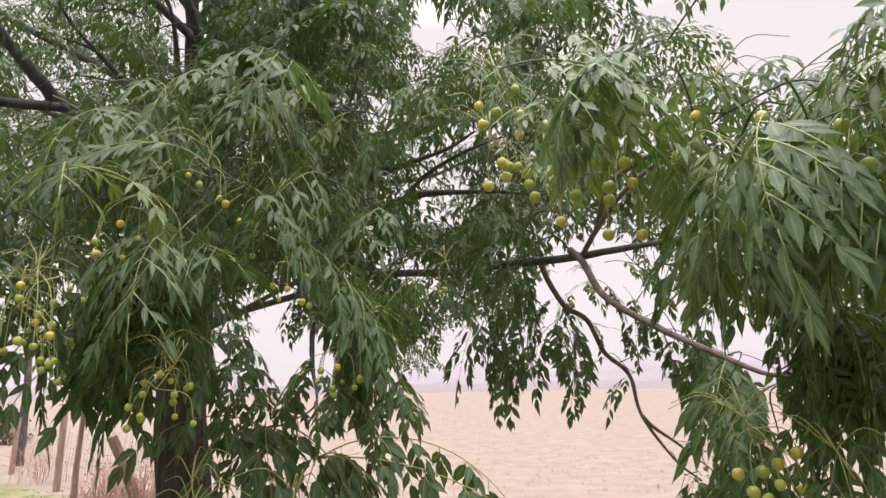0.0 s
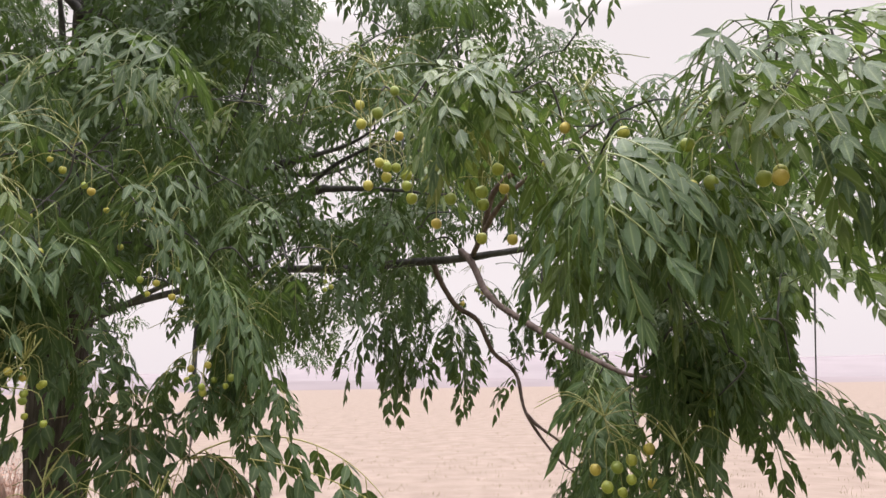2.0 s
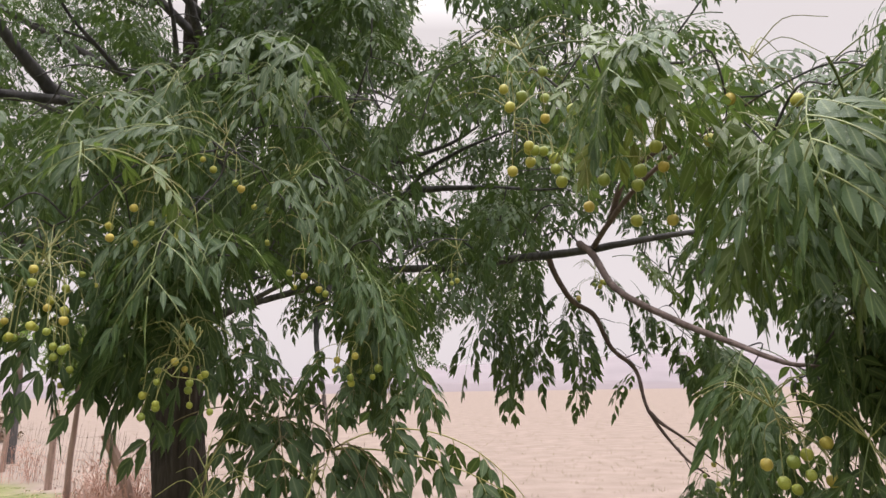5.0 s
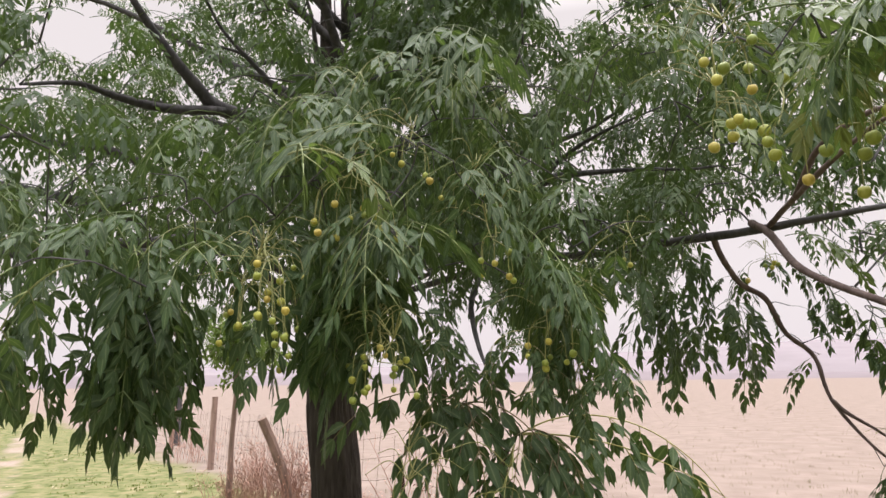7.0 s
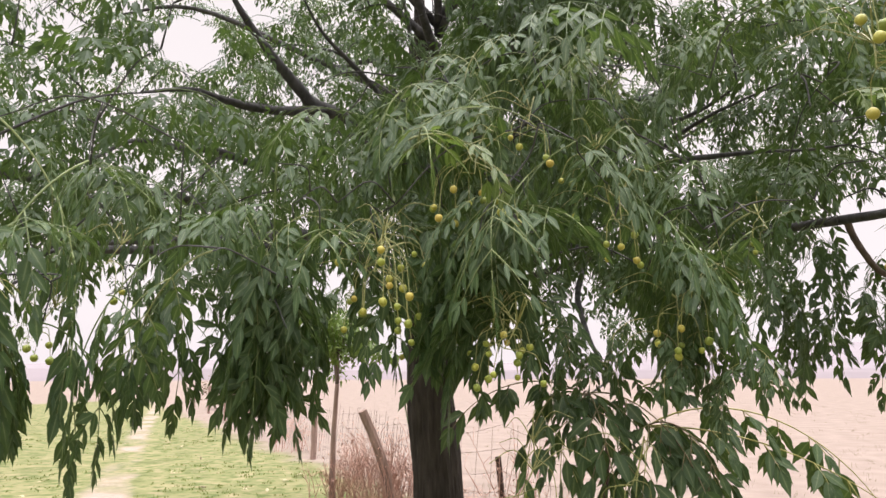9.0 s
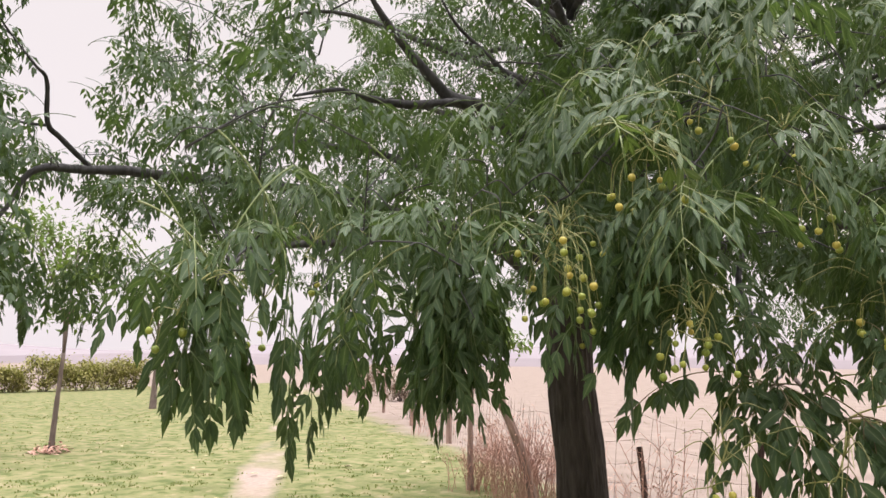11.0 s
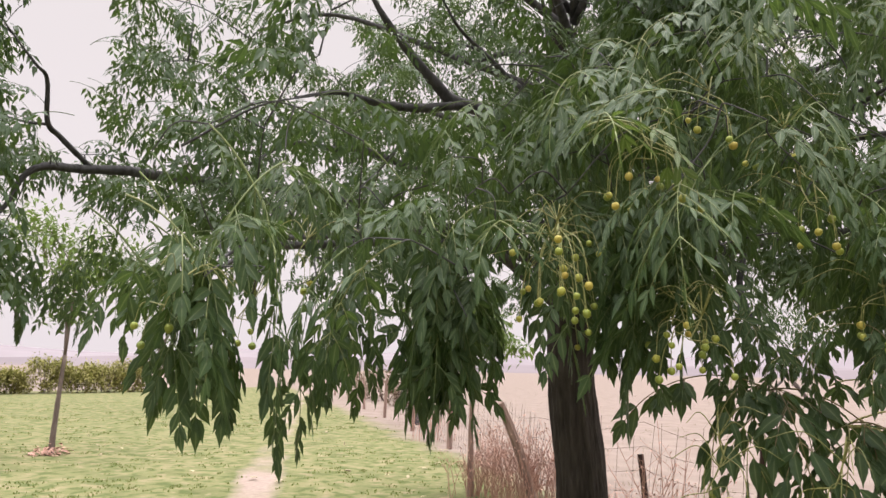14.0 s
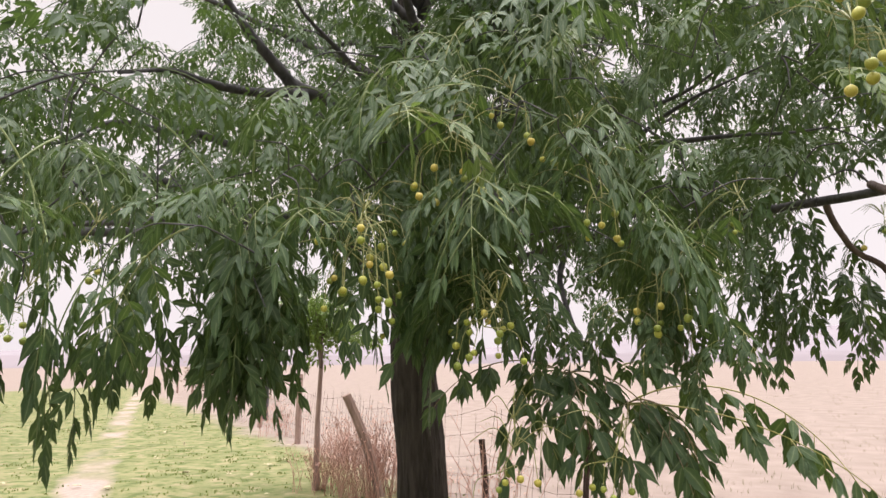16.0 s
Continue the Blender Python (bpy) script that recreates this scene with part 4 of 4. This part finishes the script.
for i, p in enumerate(from_limbs(DROP_SPRAYS)):
    spray(*p, 9100 + i, SHORT, 0.10)



def skirt(x, y, z, seed):
    """Two or three fronds whose leaflets hang down to the given point."""
    rnd = random.Random(seed)
    made = 0
    for go in range(30):
        data = rnd.choice(LOOSE if seed < 8300 or seed >= 8400 or go % 2 else HANGING)
        turn, s = rnd.uniform(0, 360), rnd.uniform(0.8, 1.1)
        spin = pose(0, 0, 0, rnd.uniform(-12, 12), rnd.uniform(-6, 16), turn) @ Matrix.Diagonal((s, s, s, 1))
        a = np.array(spin)
        v = SAMPLES[id(data)] @ a[:3, :3].T
        k = int(np.argmin(v[:, 2]))
        at = Vector((x, y, z)) - Vector(v[k]) + Vector((rnd.uniform(-.03, .03), rnd.uniform(-.03, .03), rnd.uniform(0, 0.06) * made))
        if fits(v + np.array(tuple(at)), 0.62, -13.0, gaps=() if seed >= 8400 else VIEW_GAPS):
            shared("frond", data, tree, Matrix.Translation(at - TREE_AT) @ spin)
            b = branchlet(at, seed + go, 0.0010)
            if b:
                twigs.append((local(b[0]), b[1], 0))
            made += 1
            if made == (1 if seed >= 8400 else (1 if 8100 <= seed < 8300 else 2) + seed % 2):
                break


for k, group in enumerate((SKIRT_EAST, SKIRT_CENTRE, SKIRT_WEST_TIPS, SKIRT_DENSE, SKIRT_OUTER)):
    for i, p in enumerate(from_limbs(group)):
        skirt(*p, 8000 + 100 * k + i)

# lobes of the crown: centre, radii, tufts
LOBES = [((-1.9, 4.4, 3.5), (3.4, 3.4, 2.7), 700), ((-3.0, 5.2, 4.7), (2.3, 1.0, 1.3), 210), ((-1.8, 3.1, 3.2), (1.5, 0.9, 1.0), 120), ((-3.3, 1.1, 2.6), (0.95, 1.35, 1.0), 150), ((0.9, 1.9, 2.35), (0.8, 1.0, 0.7), 60), ((-1.3, 2.0, 2.6), (1.2, 0.9, 0.8), 80), ((-0.3, 2.7, 2.8), (1.3, 1.0, 0.9), 190), ((-0.4, 4.3, 3.3), (1.7, 0.9, 1.2), 140),
         # unseen foliage added behind the camera to hold light off the front leaves
         ((-0.4, -2.4, 3.1), (3.0, 1.6, 1.0), 120),
         ((-3.6, 0.6, 2.6), (0.8, 1.0, 1.0), 75), ((-3.2, 0.8, 2.2), (0.5, 0.9, 0.45), 60),
         # unseen foliage added above the view to shade the front leaves
         ((-0.75, 1.25, 3.0), (0.85, 0.85, 0.45), 32)]


def crown_points():
    """Tuft places through the crown: thin at its heart, closed at its rim."""
    pts = []
    rnd = random.Random(21)
    for centre, radii, number in LOBES:
        made = tries = 0
        while made < number and tries < 30000:
            tries += 1
            u = Vector((rnd.uniform(-1, 1), rnd.uniform(-1, 1), rnd.uniform(-1, 1)))
            q = u.length_squared
            if q > 1 or rnd.random() > 0.25 + 0.75 * q:
                continue
            p = Vector(centre) + Vector(u[k] * radii[k] for k in range(3))
            d = p - VIEW_POINT
            flat = math.hypot(d.x, d.y)
            # tufts above the camera's view may stand near it; others may not
            overhead = d.z > 0.95 * flat + 0.15 and d.z > 0.8
            if p.z < 1.85 or p.y > -0.8 and not overhead and (d.length < 1.8 or (flat < 1.7 and d.z > 0.3)):
                continue
            pts.append(p)
            made += 1
    return pts


def scatter_crown():
    rnd = random.Random(33)
    data = [(np.array([tuple(v) for v in V]), F, S) for V, F, S, ribs in PLAIN_FRONDS]
    V, F, S = [], [], []
    base = 0
    for i, p in enumerate(from_limbs(crown_points())):
        first = rnd.uniform(0, 360)
        before = base
        for k in range(3):
            vs, fs, ss = data[rnd.randrange(len(data))]
            m = np.array(pose(*p, rnd.uniform(-20, 20), rnd.uniform(-15, 20), first + 120 * k + rnd.uniform(-35, 35)))
            s = rnd.uniform(0.8, 1.1)
            at = vs @ (m[:3, :3].T * s) + m[:3, 3]
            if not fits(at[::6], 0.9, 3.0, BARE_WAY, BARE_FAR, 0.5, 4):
                continue
            V.append(at - np.array(tuple(TREE_AT)))
            F += [tuple(base + j for j in f) for f in fs]
            S += ss
            base += len(vs)
        b = branchlet(p, 5000 + i, 0.0022, 0.55) if base > before and i % 2 == 0 else None
        if b:
            twigs.append((local(b[0]), b[1], 0))
    ob = mesh_object("foliage", np.concatenate(V), F, (LEAF, STALK), S, parent=tree)
    tagged(ob, "dense far foliage of the crown, with unseen foliage added as shade", kind="stuff")


scatter_crown()


def join_far_fronds(single=300):
    """Leaves the fronds nearest the camera's mean place as single parts and joins the farther ones."""
    fronds = [ob for ob in tree.children if ob.name.split(".")[0] == "frond"]
    fronds.sort(key=lambda ob: (ob.matrix_basis.translation + TREE_AT - VIEW_POINT).length)
    kinds = (LEAF, STALK, STALK_PALE, LEAF_PALE, LEAF_OLD, LEAF_YOUNG)
    V, F, S, ribs, base = [], [], [], [], 0
    for ob in fronds[single:]:
        me, a = ob.data, np.array(ob.matrix_basis)
        co, rib = np.empty(3 * len(me.vertices), dtype=np.float32), np.empty(len(me.vertices), dtype=np.float32)
        me.vertices.foreach_get("co", co)
        me.attributes["rib"].data.foreach_get("value", rib)
        V.append(co.reshape(-1, 3) @ a[:3, :3].T + a[:3, 3])
        ribs.append(rib)
        slot = [kinds.index(m) for m in me.materials]
        F += [tuple(base + j for j in p.vertices) for p in me.polygons]
        S += [slot[p.material_index] for p in me.polygons]
        base += len(rib)
        bpy.data.objects.remove(ob)
    ob = mesh_object("outer_foliage", np.concatenate(V), F, kinds, S, parent=tree, smooth=True)
    ob.data.attributes.new("rib", "FLOAT", "POINT").data.foreach_set("value", np.concatenate(ribs).astype(np.float32))
    tagged(ob, "drooping fronds of the crown farther from the camera", kind="stuff")


join_far_fronds()
V, F, S = joined(twigs)
tagged(mesh_object("brushwood", V, F, BARK_LIMB, parent=tree, smooth=True), "thin brown twigs", kind="stuff")


def berry_mesh():
    bm = bmesh.new()
    bmesh.ops.create_uvsphere(bm, u_segments=14, v_segments=9, radius=0.0062)
    for v in bm.verts:
        v.co.z *= 1.08
        if v.co.z > 0.0057:
            v.co.z -= 0.0010
    for f in bm.faces:
        f.smooth = True
    me = bpy.data.meshes.new("berry")
    bm.to_mesh(me)
    bm.free()
    me.materials.append(BERRY)
    return me


BERRY_MESH = berry_mesh()


def fruit_cluster(x, y, z, n, seed):
    """A drooping panicle: pale stalks from one point, a berry at each end."""
    rnd = random.Random(seed)
    at = Vector((x, y, z)) - TREE_AT
    top = Vector((rnd.uniform(-.03, .03), rnd.uniform(0, .04), 0.055))
    main = smooth_line([top + Vector((0, 0.02, 0.02)), top * 0.6, Vector((0, 0, 0))], 4)
    pieces = [(*tube(main, (0.0016, 0.0011), 4), 0)]
    ends = []
    for i in range(n):
        a = rnd.uniform(0, 6.28)
        r = 0.012 + 0.032 * math.sqrt(rnd.random()) * min(1.8, 0.6 + n / 10)
        end = Vector((r * math.cos(a) * 1.25, r * math.sin(a), -rnd.uniform(0.0, 0.075 if n < 10 else 0.11)))
        src = main[rnd.randrange(len(main) // 2, len(main))]
        bend = src.lerp(end, 0.5) + Vector((end.x * 0.3, end.y * 0.3, 0.014))
        pieces.append((*tube(smooth_line([src, bend, end], 4), (0.0009, 0.0007), 4), 0))
        ends.append(end)
    for i in range(4 if n < 6 else 8):
        a = rnd.uniform(0, 6.28)
        reach = rnd.uniform(0.05, 0.13)
        end = top + Vector((reach * math.cos(a), reach * math.sin(a) * 0.8, rnd.uniform(-0.03, 0.03)))
        pieces.append((*tube(smooth_line([top * 0.7, top.lerp(end, 0.5) + Vector((0, 0, 0.02)), end], 4), (0.0011, 0.0006), 4), 0))
    V, F, S = joined(pieces)
    stalk = mesh_object("fruit_stalk", V, F, FRUIT_STALK, parent=tree, label="pale forked fruit stalk")
    stalk.location = at
    for end in ends:
        s = rnd.uniform(0.82, 1.15) * (1.35 if x > 0.05 else 1.0)
        shared("berry", BERRY_MESH, stalk, pose(*(end + Vector((0, 0, -0.0062))), rnd.uniform(-30, 30), rnd.uniform(-30, 30), 0) @ Matrix.Diagonal((s, s, s, 1)))


for i, (x, y, z, n) in enumerate(FRUIT_MAIN + FRUIT_REST):
    fruit_cluster(x, y, z, n, 300 + i)


# ---- the lawn's young trees ----
def leaf_cloud(rnd, centres, per, size, spread):
    """Many small folded leaves scattered in clumps."""
    V, F = [], []
    for c, rad in centres:
        for _ in range(per):
            d = Vector((rnd.gauss(0, 1), rnd.gauss(0, 1), rnd.gauss(0, 0.8)))
            p = Vector(c) + d * (rad * 0.5)
            way = Vector((rnd.gauss(0, 1), rnd.gauss(0, 1), rnd.gauss(-0.5, 0.8)))
            ln = size * rnd.uniform(0.6, 1.4)
            leaflet(p, way, Vector((rnd.uniform(-.5, .5), rnd.uniform(-.5, .5), 1)), ln, ln * spread, True, rnd, V, F)
    return V, F


def young_tree(at, height, girth, fork, crown, lean, seed, label, per=40, size=0.09, mat=None, bark=None):
    rnd = random.Random(seed)
    base = empty("young_tree", at, label, "tree", "young trees on the lawn")
    top = Vector((lean[0], lean[1], fork))
    line = smooth_line([(0, 0, -0.1), (lean[0] * 0.4 + rnd.uniform(-.03, .03), lean[1] * 0.4, fork * 0.5), top], 6)
    v, f = tube(line, (girth * 1.35, girth, girth * 0.8), 10, 0.08, seed)
    mesh_object("trunk", v, f, bark or BARK_GREY, parent=base, smooth=True)
    centres = []
    leader = top + Vector((rnd.uniform(-.15, .15), rnd.uniform(-.15, .15), (height - fork) * 0.8))
    for i in range(8):
        a = 2.4 * i + rnd.uniform(-.4, .4)
        src = top.lerp(leader, 0.0 if i < 2 else 0.09 * i)
        end = src + Vector((crown * 0.75 * math.cos(a), crown * 0.75 * math.sin(a), (height - src.z) * rnd.uniform(0.3, 0.8))) if i else leader
        mid = src.lerp(end, 0.5) + Vector((0, 0, 0.10))
        lv, lf = tube(smooth_line([src, mid, end], 4), (girth * (0.75 if i < 2 else 0.35), girth * 0.12), 6, 0.1, seed + i)
        mesh_object("limb", lv, lf, BARK_GREY, parent=base, smooth=True)
        centres += [(end, crown * 0.45), (mid, crown * 0.35), (end + Vector((rnd.uniform(-.3, .3), rnd.uniform(-.3, .3), -0.35)), crown * 0.35)]
    v, f = leaf_cloud(rnd, centres, per, size, 0.24)
    tagged(mesh_object("crown", v, f, mat or LEAF_YOUNG, parent=base), "light green loose crown", kind="stuff")
    return base


sapling = young_tree((-12.46, 6.35, 0), 4.6, 0.040, 1.72, 1.05, (0.06, 0.02), 401, "young tree with a forked grey stem in a mulched pit", 80, 0.12)
young_tree((-11.5, 16.1, 0), 4.4, 0.11, 2.0, 1.1, (0.05, 0.0), 402, "young tree with a dark straight trunk near the fence", bark=BARK_LIMB)
young_tree((-4.64, 7.50, 0), 2.5, 0.034, 1.5, 0.55, (0.02, 0.02), 403, "slender sapling with yellow-green leaves beside the fence", 110, 0.085, bark=POST_WOOD)
young_tree((-21.0, 14.2, 0), 4.2, 0.09, 1.7, 1.1, (0.0, 0.05), 404, "young tree with a thin crown on the lawn")
young_tree((-33.0, 9.0, 0), 4.0, 0.09, 1.6, 1.2, (0.0, 0.0), 405, "young tree with a round yellowish crown before the hedge")


def mulch_pit(at, radius, seed):
    rnd = random.Random(seed)
    V, F = [], []
    for i in range(130):
        a, r = rnd.uniform(0, 6.28), radius * math.sqrt(rnd.random())
        h = 0.2 * (1 - (r / radius) ** 2)
        p = Vector((r * math.cos(a), r * math.sin(a), h * rnd.random()))
        leaflet(p, Vector((rnd.gauss(0, 1), rnd.gauss(0, 1), rnd.gauss(0.1, 0.3))), Vector((rnd.gauss(0, .3), rnd.gauss(0, .3), 1)), rnd.uniform(0.07, 0.16), 0.03, True, rnd, V, F)
    ob = mesh_object("mulch", V, F, DRY)
    ob.location = at
    tagged(ob, "small heap of brown mulch round a young stem", "mulch", kind="stuff")


mulch_pit((-12.46, 6.35, 0.0), 0.34, 5)


# ---- hedge and brush ----
def bush(name, at, wide, high, material, seed, label, category, per=26, group="", stems=7):
    rnd = random.Random(seed)
    base = empty(name, at, label, category, group)
    V, F = [], []
    for i in range(stems):
        a = rnd.uniform(0, 6.28)
        end = Vector((wide * 0.45 * math.cos(a), wide * 0.45 * math.sin(a), high * rnd.uniform(0.6, 0.95)))
        v, f = tube(smooth_line([(end.x * 0.2, end.y * 0.2, -0.05), end * 0.5, end], 3), (0.022, 0.008), 5, 0.1, seed + i)
        o = len(V)
        V += v
        F += [tuple(o + j for j in q) for q in f]
    tagged(mesh_object("stems", V, F, BARK_GREY, parent=base), "brown stems", kind="stuff")
    centres = []
    for i in range(16):
        a, r = rnd.uniform(0, 6.28), wide * 0.42 * math.sqrt(rnd.random())
        centres.append((Vector((r * math.cos(a), r * math.sin(a), high * rnd.uniform(0.14, 0.84))), wide * 0.26))
    v, f = leaf_cloud(rnd, centres, per * 2, 0.115, 0.38)
    tagged(mesh_object("leaves", v, f, material, parent=base), kind="stuff")
    return base


rng = random.Random(51)
for i in range(22):
    y = -8.5 + 1.5 * i
    x = -37.6 + 0.13 * (y - 11) + rng.uniform(-0.2, 0.2)
    bush("hedge_bush", (x, y, 0), rng.uniform(1.5, 2.0), rng.uniform(1.2, 1.95), LEAF_HEDGE, 500 + i, "clipped yellow-green hedge bush, brown below, at the lawn's edge", "bush", 85, "hedge bushes", 6)
bush("shrub", (-36.0, 9.2, 0), 3.4, 2.0, LEAF, 540, "taller dull green shrub beside the hedge", "bush", 34)
for i, (x, y, w, h) in enumerate(((-20.9, 27.0, 2.4, 1.7), (-23.9, 28.6, 2.2, 1.5), (-17.2, 23.4, 1.2, 1.1))):
    bush("dry_shrub", (x, y, 0), w, h, LEAF_RED, 560 + i, "dry reddish shrub along the fence", "bush", 26, "dry shrubs")


# ---- fence ----
FENCE = [(-1.15, 6.35), (-2.32, 7.2), (-3.60, 7.29), (-5.2, 9.4), (-7.55, 11.65), (-10.4, 14.4), (-13.6, 17.4), (-17.2, 20.8), (-21.5, 24.9), (-26.5, 29.6)]
fence = empty("wire_fence", (*FENCE[0], 0), "sagging rusty wire-mesh fence between lawn and grassland", "fence")
FENCE_AT = Vector((*FENCE[0], 0))


def post(x, y, high, thick, lean, material, label, seed):
    p = Vector((x, y, 0)) - FENCE_AT
    line = smooth_line([p + Vector((0, 0, -0.2)), p + Vector((lean[0] * 0.45, lean[1] * 0.45, high * 0.5)), p + Vector((*lean, high))], 5)
    v, f = tube(line, (thick * 1.06, thick, thick * 0.94), 8, 0.09, seed)
    mesh_object("post", v, f, material, parent=fence, label=label, smooth=False)


post(-2.32, 7.2, 0.72, 0.034, (-0.05, 0.0), RUST, "rusty iron post", 1)
post(-3.60, 7.29, 1.20, 0.058, (-0.33, -0.35), POST_WOOD, "leaning split wooden post", 2)
post(-7.55, 11.65, 1.35, 0.06, (0.03, 0.0), POST_WOOD, "pale wooden post", 3)
for i, (x, y) in enumerate(FENCE[5:]):
    post(x, y, 1.2, 0.055, (rng.uniform(-.08, .08), 0.0), POST_WOOD, "pale wooden post", 10 + i)
post(-1.15, 6.35, 0.95, 0.03, (0.1, 0.02), RUST, "rusty iron post", 20)

for h in (0.12, 0.34, 0.56, 0.80, 1.05):
    pts = []
    for (x0, y0), (x1, y1) in zip(FENCE[:6], FENCE[1:7]):
        for k in range(4):
            u = k / 4
            pts.append(Vector((x0 + (x1 - x0) * u, y0 + (y1 - y0) * u, h - 0.10 * h * math.sin(math.pi * u) + rng.uniform(-.015, .015))) - FENCE_AT)
    v, f = tube(pts, (0.0019, 0.0019), 4)
    mesh_object("wire", v, f, WIRE, parent=fence)
V, F = [], []
for (x0, y0), (x1, y1) in zip(FENCE[:5], FENCE[1:6]):
    n = int(math.hypot(x1 - x0, y1 - y0) / 0.17)
    for k in range(n):
        u = k / n
        p = Vector((x0 + (x1 - x0) * u, y0 + (y1 - y0) * u, 0.05)) - FENCE_AT
        v, f = tube([p, p + Vector((0.05, -0.03, 0.5)), p + Vector((0.11 + rng.uniform(-.03, .03), -0.06, 1.0 + rng.uniform(-.08, .1)))], (0.0018, 0.0018), 4)
        o = len(V)
        V += v
        F += [tuple(o + j for j in q) for q in f]
tagged(mesh_object("wire_mesh", V, F, WIRE, parent=fence), "upright wires of the mesh", kind="stuff")


# ---- weeds and grass ----
def dry_weeds(at, wide, high, stems, seed, label):
    rnd = random.Random(seed)
    pieces = []
    LV, LF = [], []
    for i in range(stems):
        a, r = rnd.uniform(0, 6.28), wide * 0.5 * rnd.random()
        root = Vector((r * math.cos(a), r * math.sin(a), -0.03))
        tip = root + Vector((rnd.uniform(-.35, .35) * high, rnd.uniform(-.25, .25) * high, high * rnd.uniform(0.45, 1.0)))
        line = smooth_line([root, root.lerp(tip, 0.5) + Vector((0, 0, 0.08)), tip], 4)
        pieces.append((*tube(line, (0.0046, 0.0020), 4), 0))
        for k in range(6):
            q = line[rnd.randrange(2, len(line))]
            t2 = q + Vector((rnd.uniform(-.14, .14), rnd.uniform(-.14, .14), rnd.uniform(0.02, 0.16)))
            pieces.append((*tube([q, q.lerp(t2, 0.5), t2], (0.0025, 0.0012), 3), 0))
            leaflet(t2, Vector((rnd.gauss(0, 1), rnd.gauss(0, 1), rnd.gauss(0, .6))), Vector((0, 0, 1)), rnd.uniform(.025, .05), 0.009, True, rnd, LV, LF)
    V, F, S = joined(pieces + [(LV, LF, 0)])
    ob = mesh_object("dry_weeds", V, F, DRY)
    ob.location = at
    tagged(ob, label, "weeds", kind="stuff")


dry_weeds((-3.78, 7.33, 0), 0.95, 0.95, 140, 71, "dense dry reddish-brown weeds round the leaning fence post")
dry_weeds((-4.56, 7.54, 0), 0.8, 0.6, 60, 72, "low dry reddish-brown weeds along the fence")
dry_weeds((-5.6, 9.9, 0), 0.7, 0.7, 26, 73, "thin dry weeds along the fence")
dry_weeds((-3.0, 7.4, 0), 0.9, 0.4, 30, 75, "low dry weeds under the fence")
dry_weeds((-8.8, 12.9, 0), 1.2, 0.8, 30, 76, "thin dry weeds along the fence")
dry_weeds((-1.79, 6.17, 0), 0.5, 1.25, 12, 77, "thin tall dry stalks by the fence")
dry_weeds((-2.03, 6.10, 0), 0.4, 0.9, 7, 78, "thin tall dry stalks by the fence")


def blades(name, material, label, count, place, high, seed, broad=1.0):
    rnd = random.Random(seed)
    V, F = [], []
    made = 0
    while made < count:
        x, y = place(rnd)
        made += 1
        z = ground_height(x, y)
        for k in range(5):
            a = rnd.uniform(0, 6.28)
            h = high * rnd.uniform(0.5, 1.25)
            w = (0.004 + 0.006 * h) * broad
            bx, by = x + rnd.uniform(-.08, .08), y + rnd.uniform(-.08, .08)
            lx, ly = rnd.uniform(-.4, .4) * h, rnd.uniform(-.4, .4) * h
            c, s = math.cos(a) * w, math.sin(a) * w
            o = len(V)
            V += [(bx - c, by - s, z - 0.01), (bx + c, by + s, z - 0.01), (bx + lx * 0.4 + c * .7, by + ly * 0.4 + s * .7, z + h * 0.6), (bx + lx * 0.4 - c * .7, by + ly * 0.4 - s * .7, z + h * 0.6), (bx + lx, by + ly, z + h)]
            F += [(o, o + 1, o + 2, o + 3), (o + 3, o + 2, o + 4)]
    tagged(mesh_object(name, V, F, material), label, "grass", kind="stuff")


def fallen_leaves(count, seed):
    """Single dry leaves lying on the lawn."""
    rnd = random.Random(seed)
    V, F = [], []
    while count:
        a, r = radians(rnd.uniform(20, 84)), 5.0 + 16 * rnd.random()
        x, y = -r * math.sin(a), r * math.cos(a)
        if 0.65 * x + 0.76 * y - 3.75 > 0.3:
            continue
        count -= 1
        base = Vector((x, y, ground_height(x, y) + 0.03))
        for k in range(rnd.randint(1, 4)):
            at = base + Vector((rnd.uniform(-.06, .06), rnd.uniform(-.06, .06), rnd.uniform(0, 0.015)))
            leaflet(at, Vector((rnd.gauss(0, 1), rnd.gauss(0, 1), 0.2)), Vector((0, 0, 1)), rnd.uniform(.06, .13), rnd.uniform(.018, .035), False, rnd, V, F)
    tagged(mesh_object("fallen_leaves", V, F, FALLEN), "pale dry leaves scattered on the lawn", "leaves", kind="stuff")


def beyond(x, y):
    return 0.65 * x + 0.76 * y - 3.75


def in_field(rnd):
    while True:
        a, r = radians(rnd.uniform(-48, 48)), 4.5 + 55 * rnd.random() ** 1.6
        x, y = -r * math.sin(a), r * math.cos(a)
        if beyond(x, y) > 0.1 + 0.5 * rnd.random():
            return x, y


def lawn_clumps():
    rnd = random.Random(83)
    spots = []
    while len(spots) < 900:
        a, r = radians(rnd.uniform(22, 84)), 5.0 + 27 * rnd.random() ** 1.2
        x, y = -r * math.sin(a), r * math.cos(a)
        if beyond(x, y) < 0.1 and abs(0.728 * x + 0.685 * y + 0.96) > 0.5:
            spots.append((x, y, rnd.uniform(0.08, 0.35)))
    return spots


CLUMPS = lawn_clumps()


def on_lawn(rnd):
    x, y, r = rnd.choice(CLUMPS)
    return x + rnd.gauss(0, r), y + rnd.gauss(0, r)


blades("dry_grass", STRAW, "tall pale dry grass covering the open field", 3200, in_field, 0.06, 81, 0.6)
blades("lawn_grass", TURF, "short green tufts of mown lawn", 2600, on_lawn, 0.024, 82, 2.8)
fallen_leaves(80, 91)
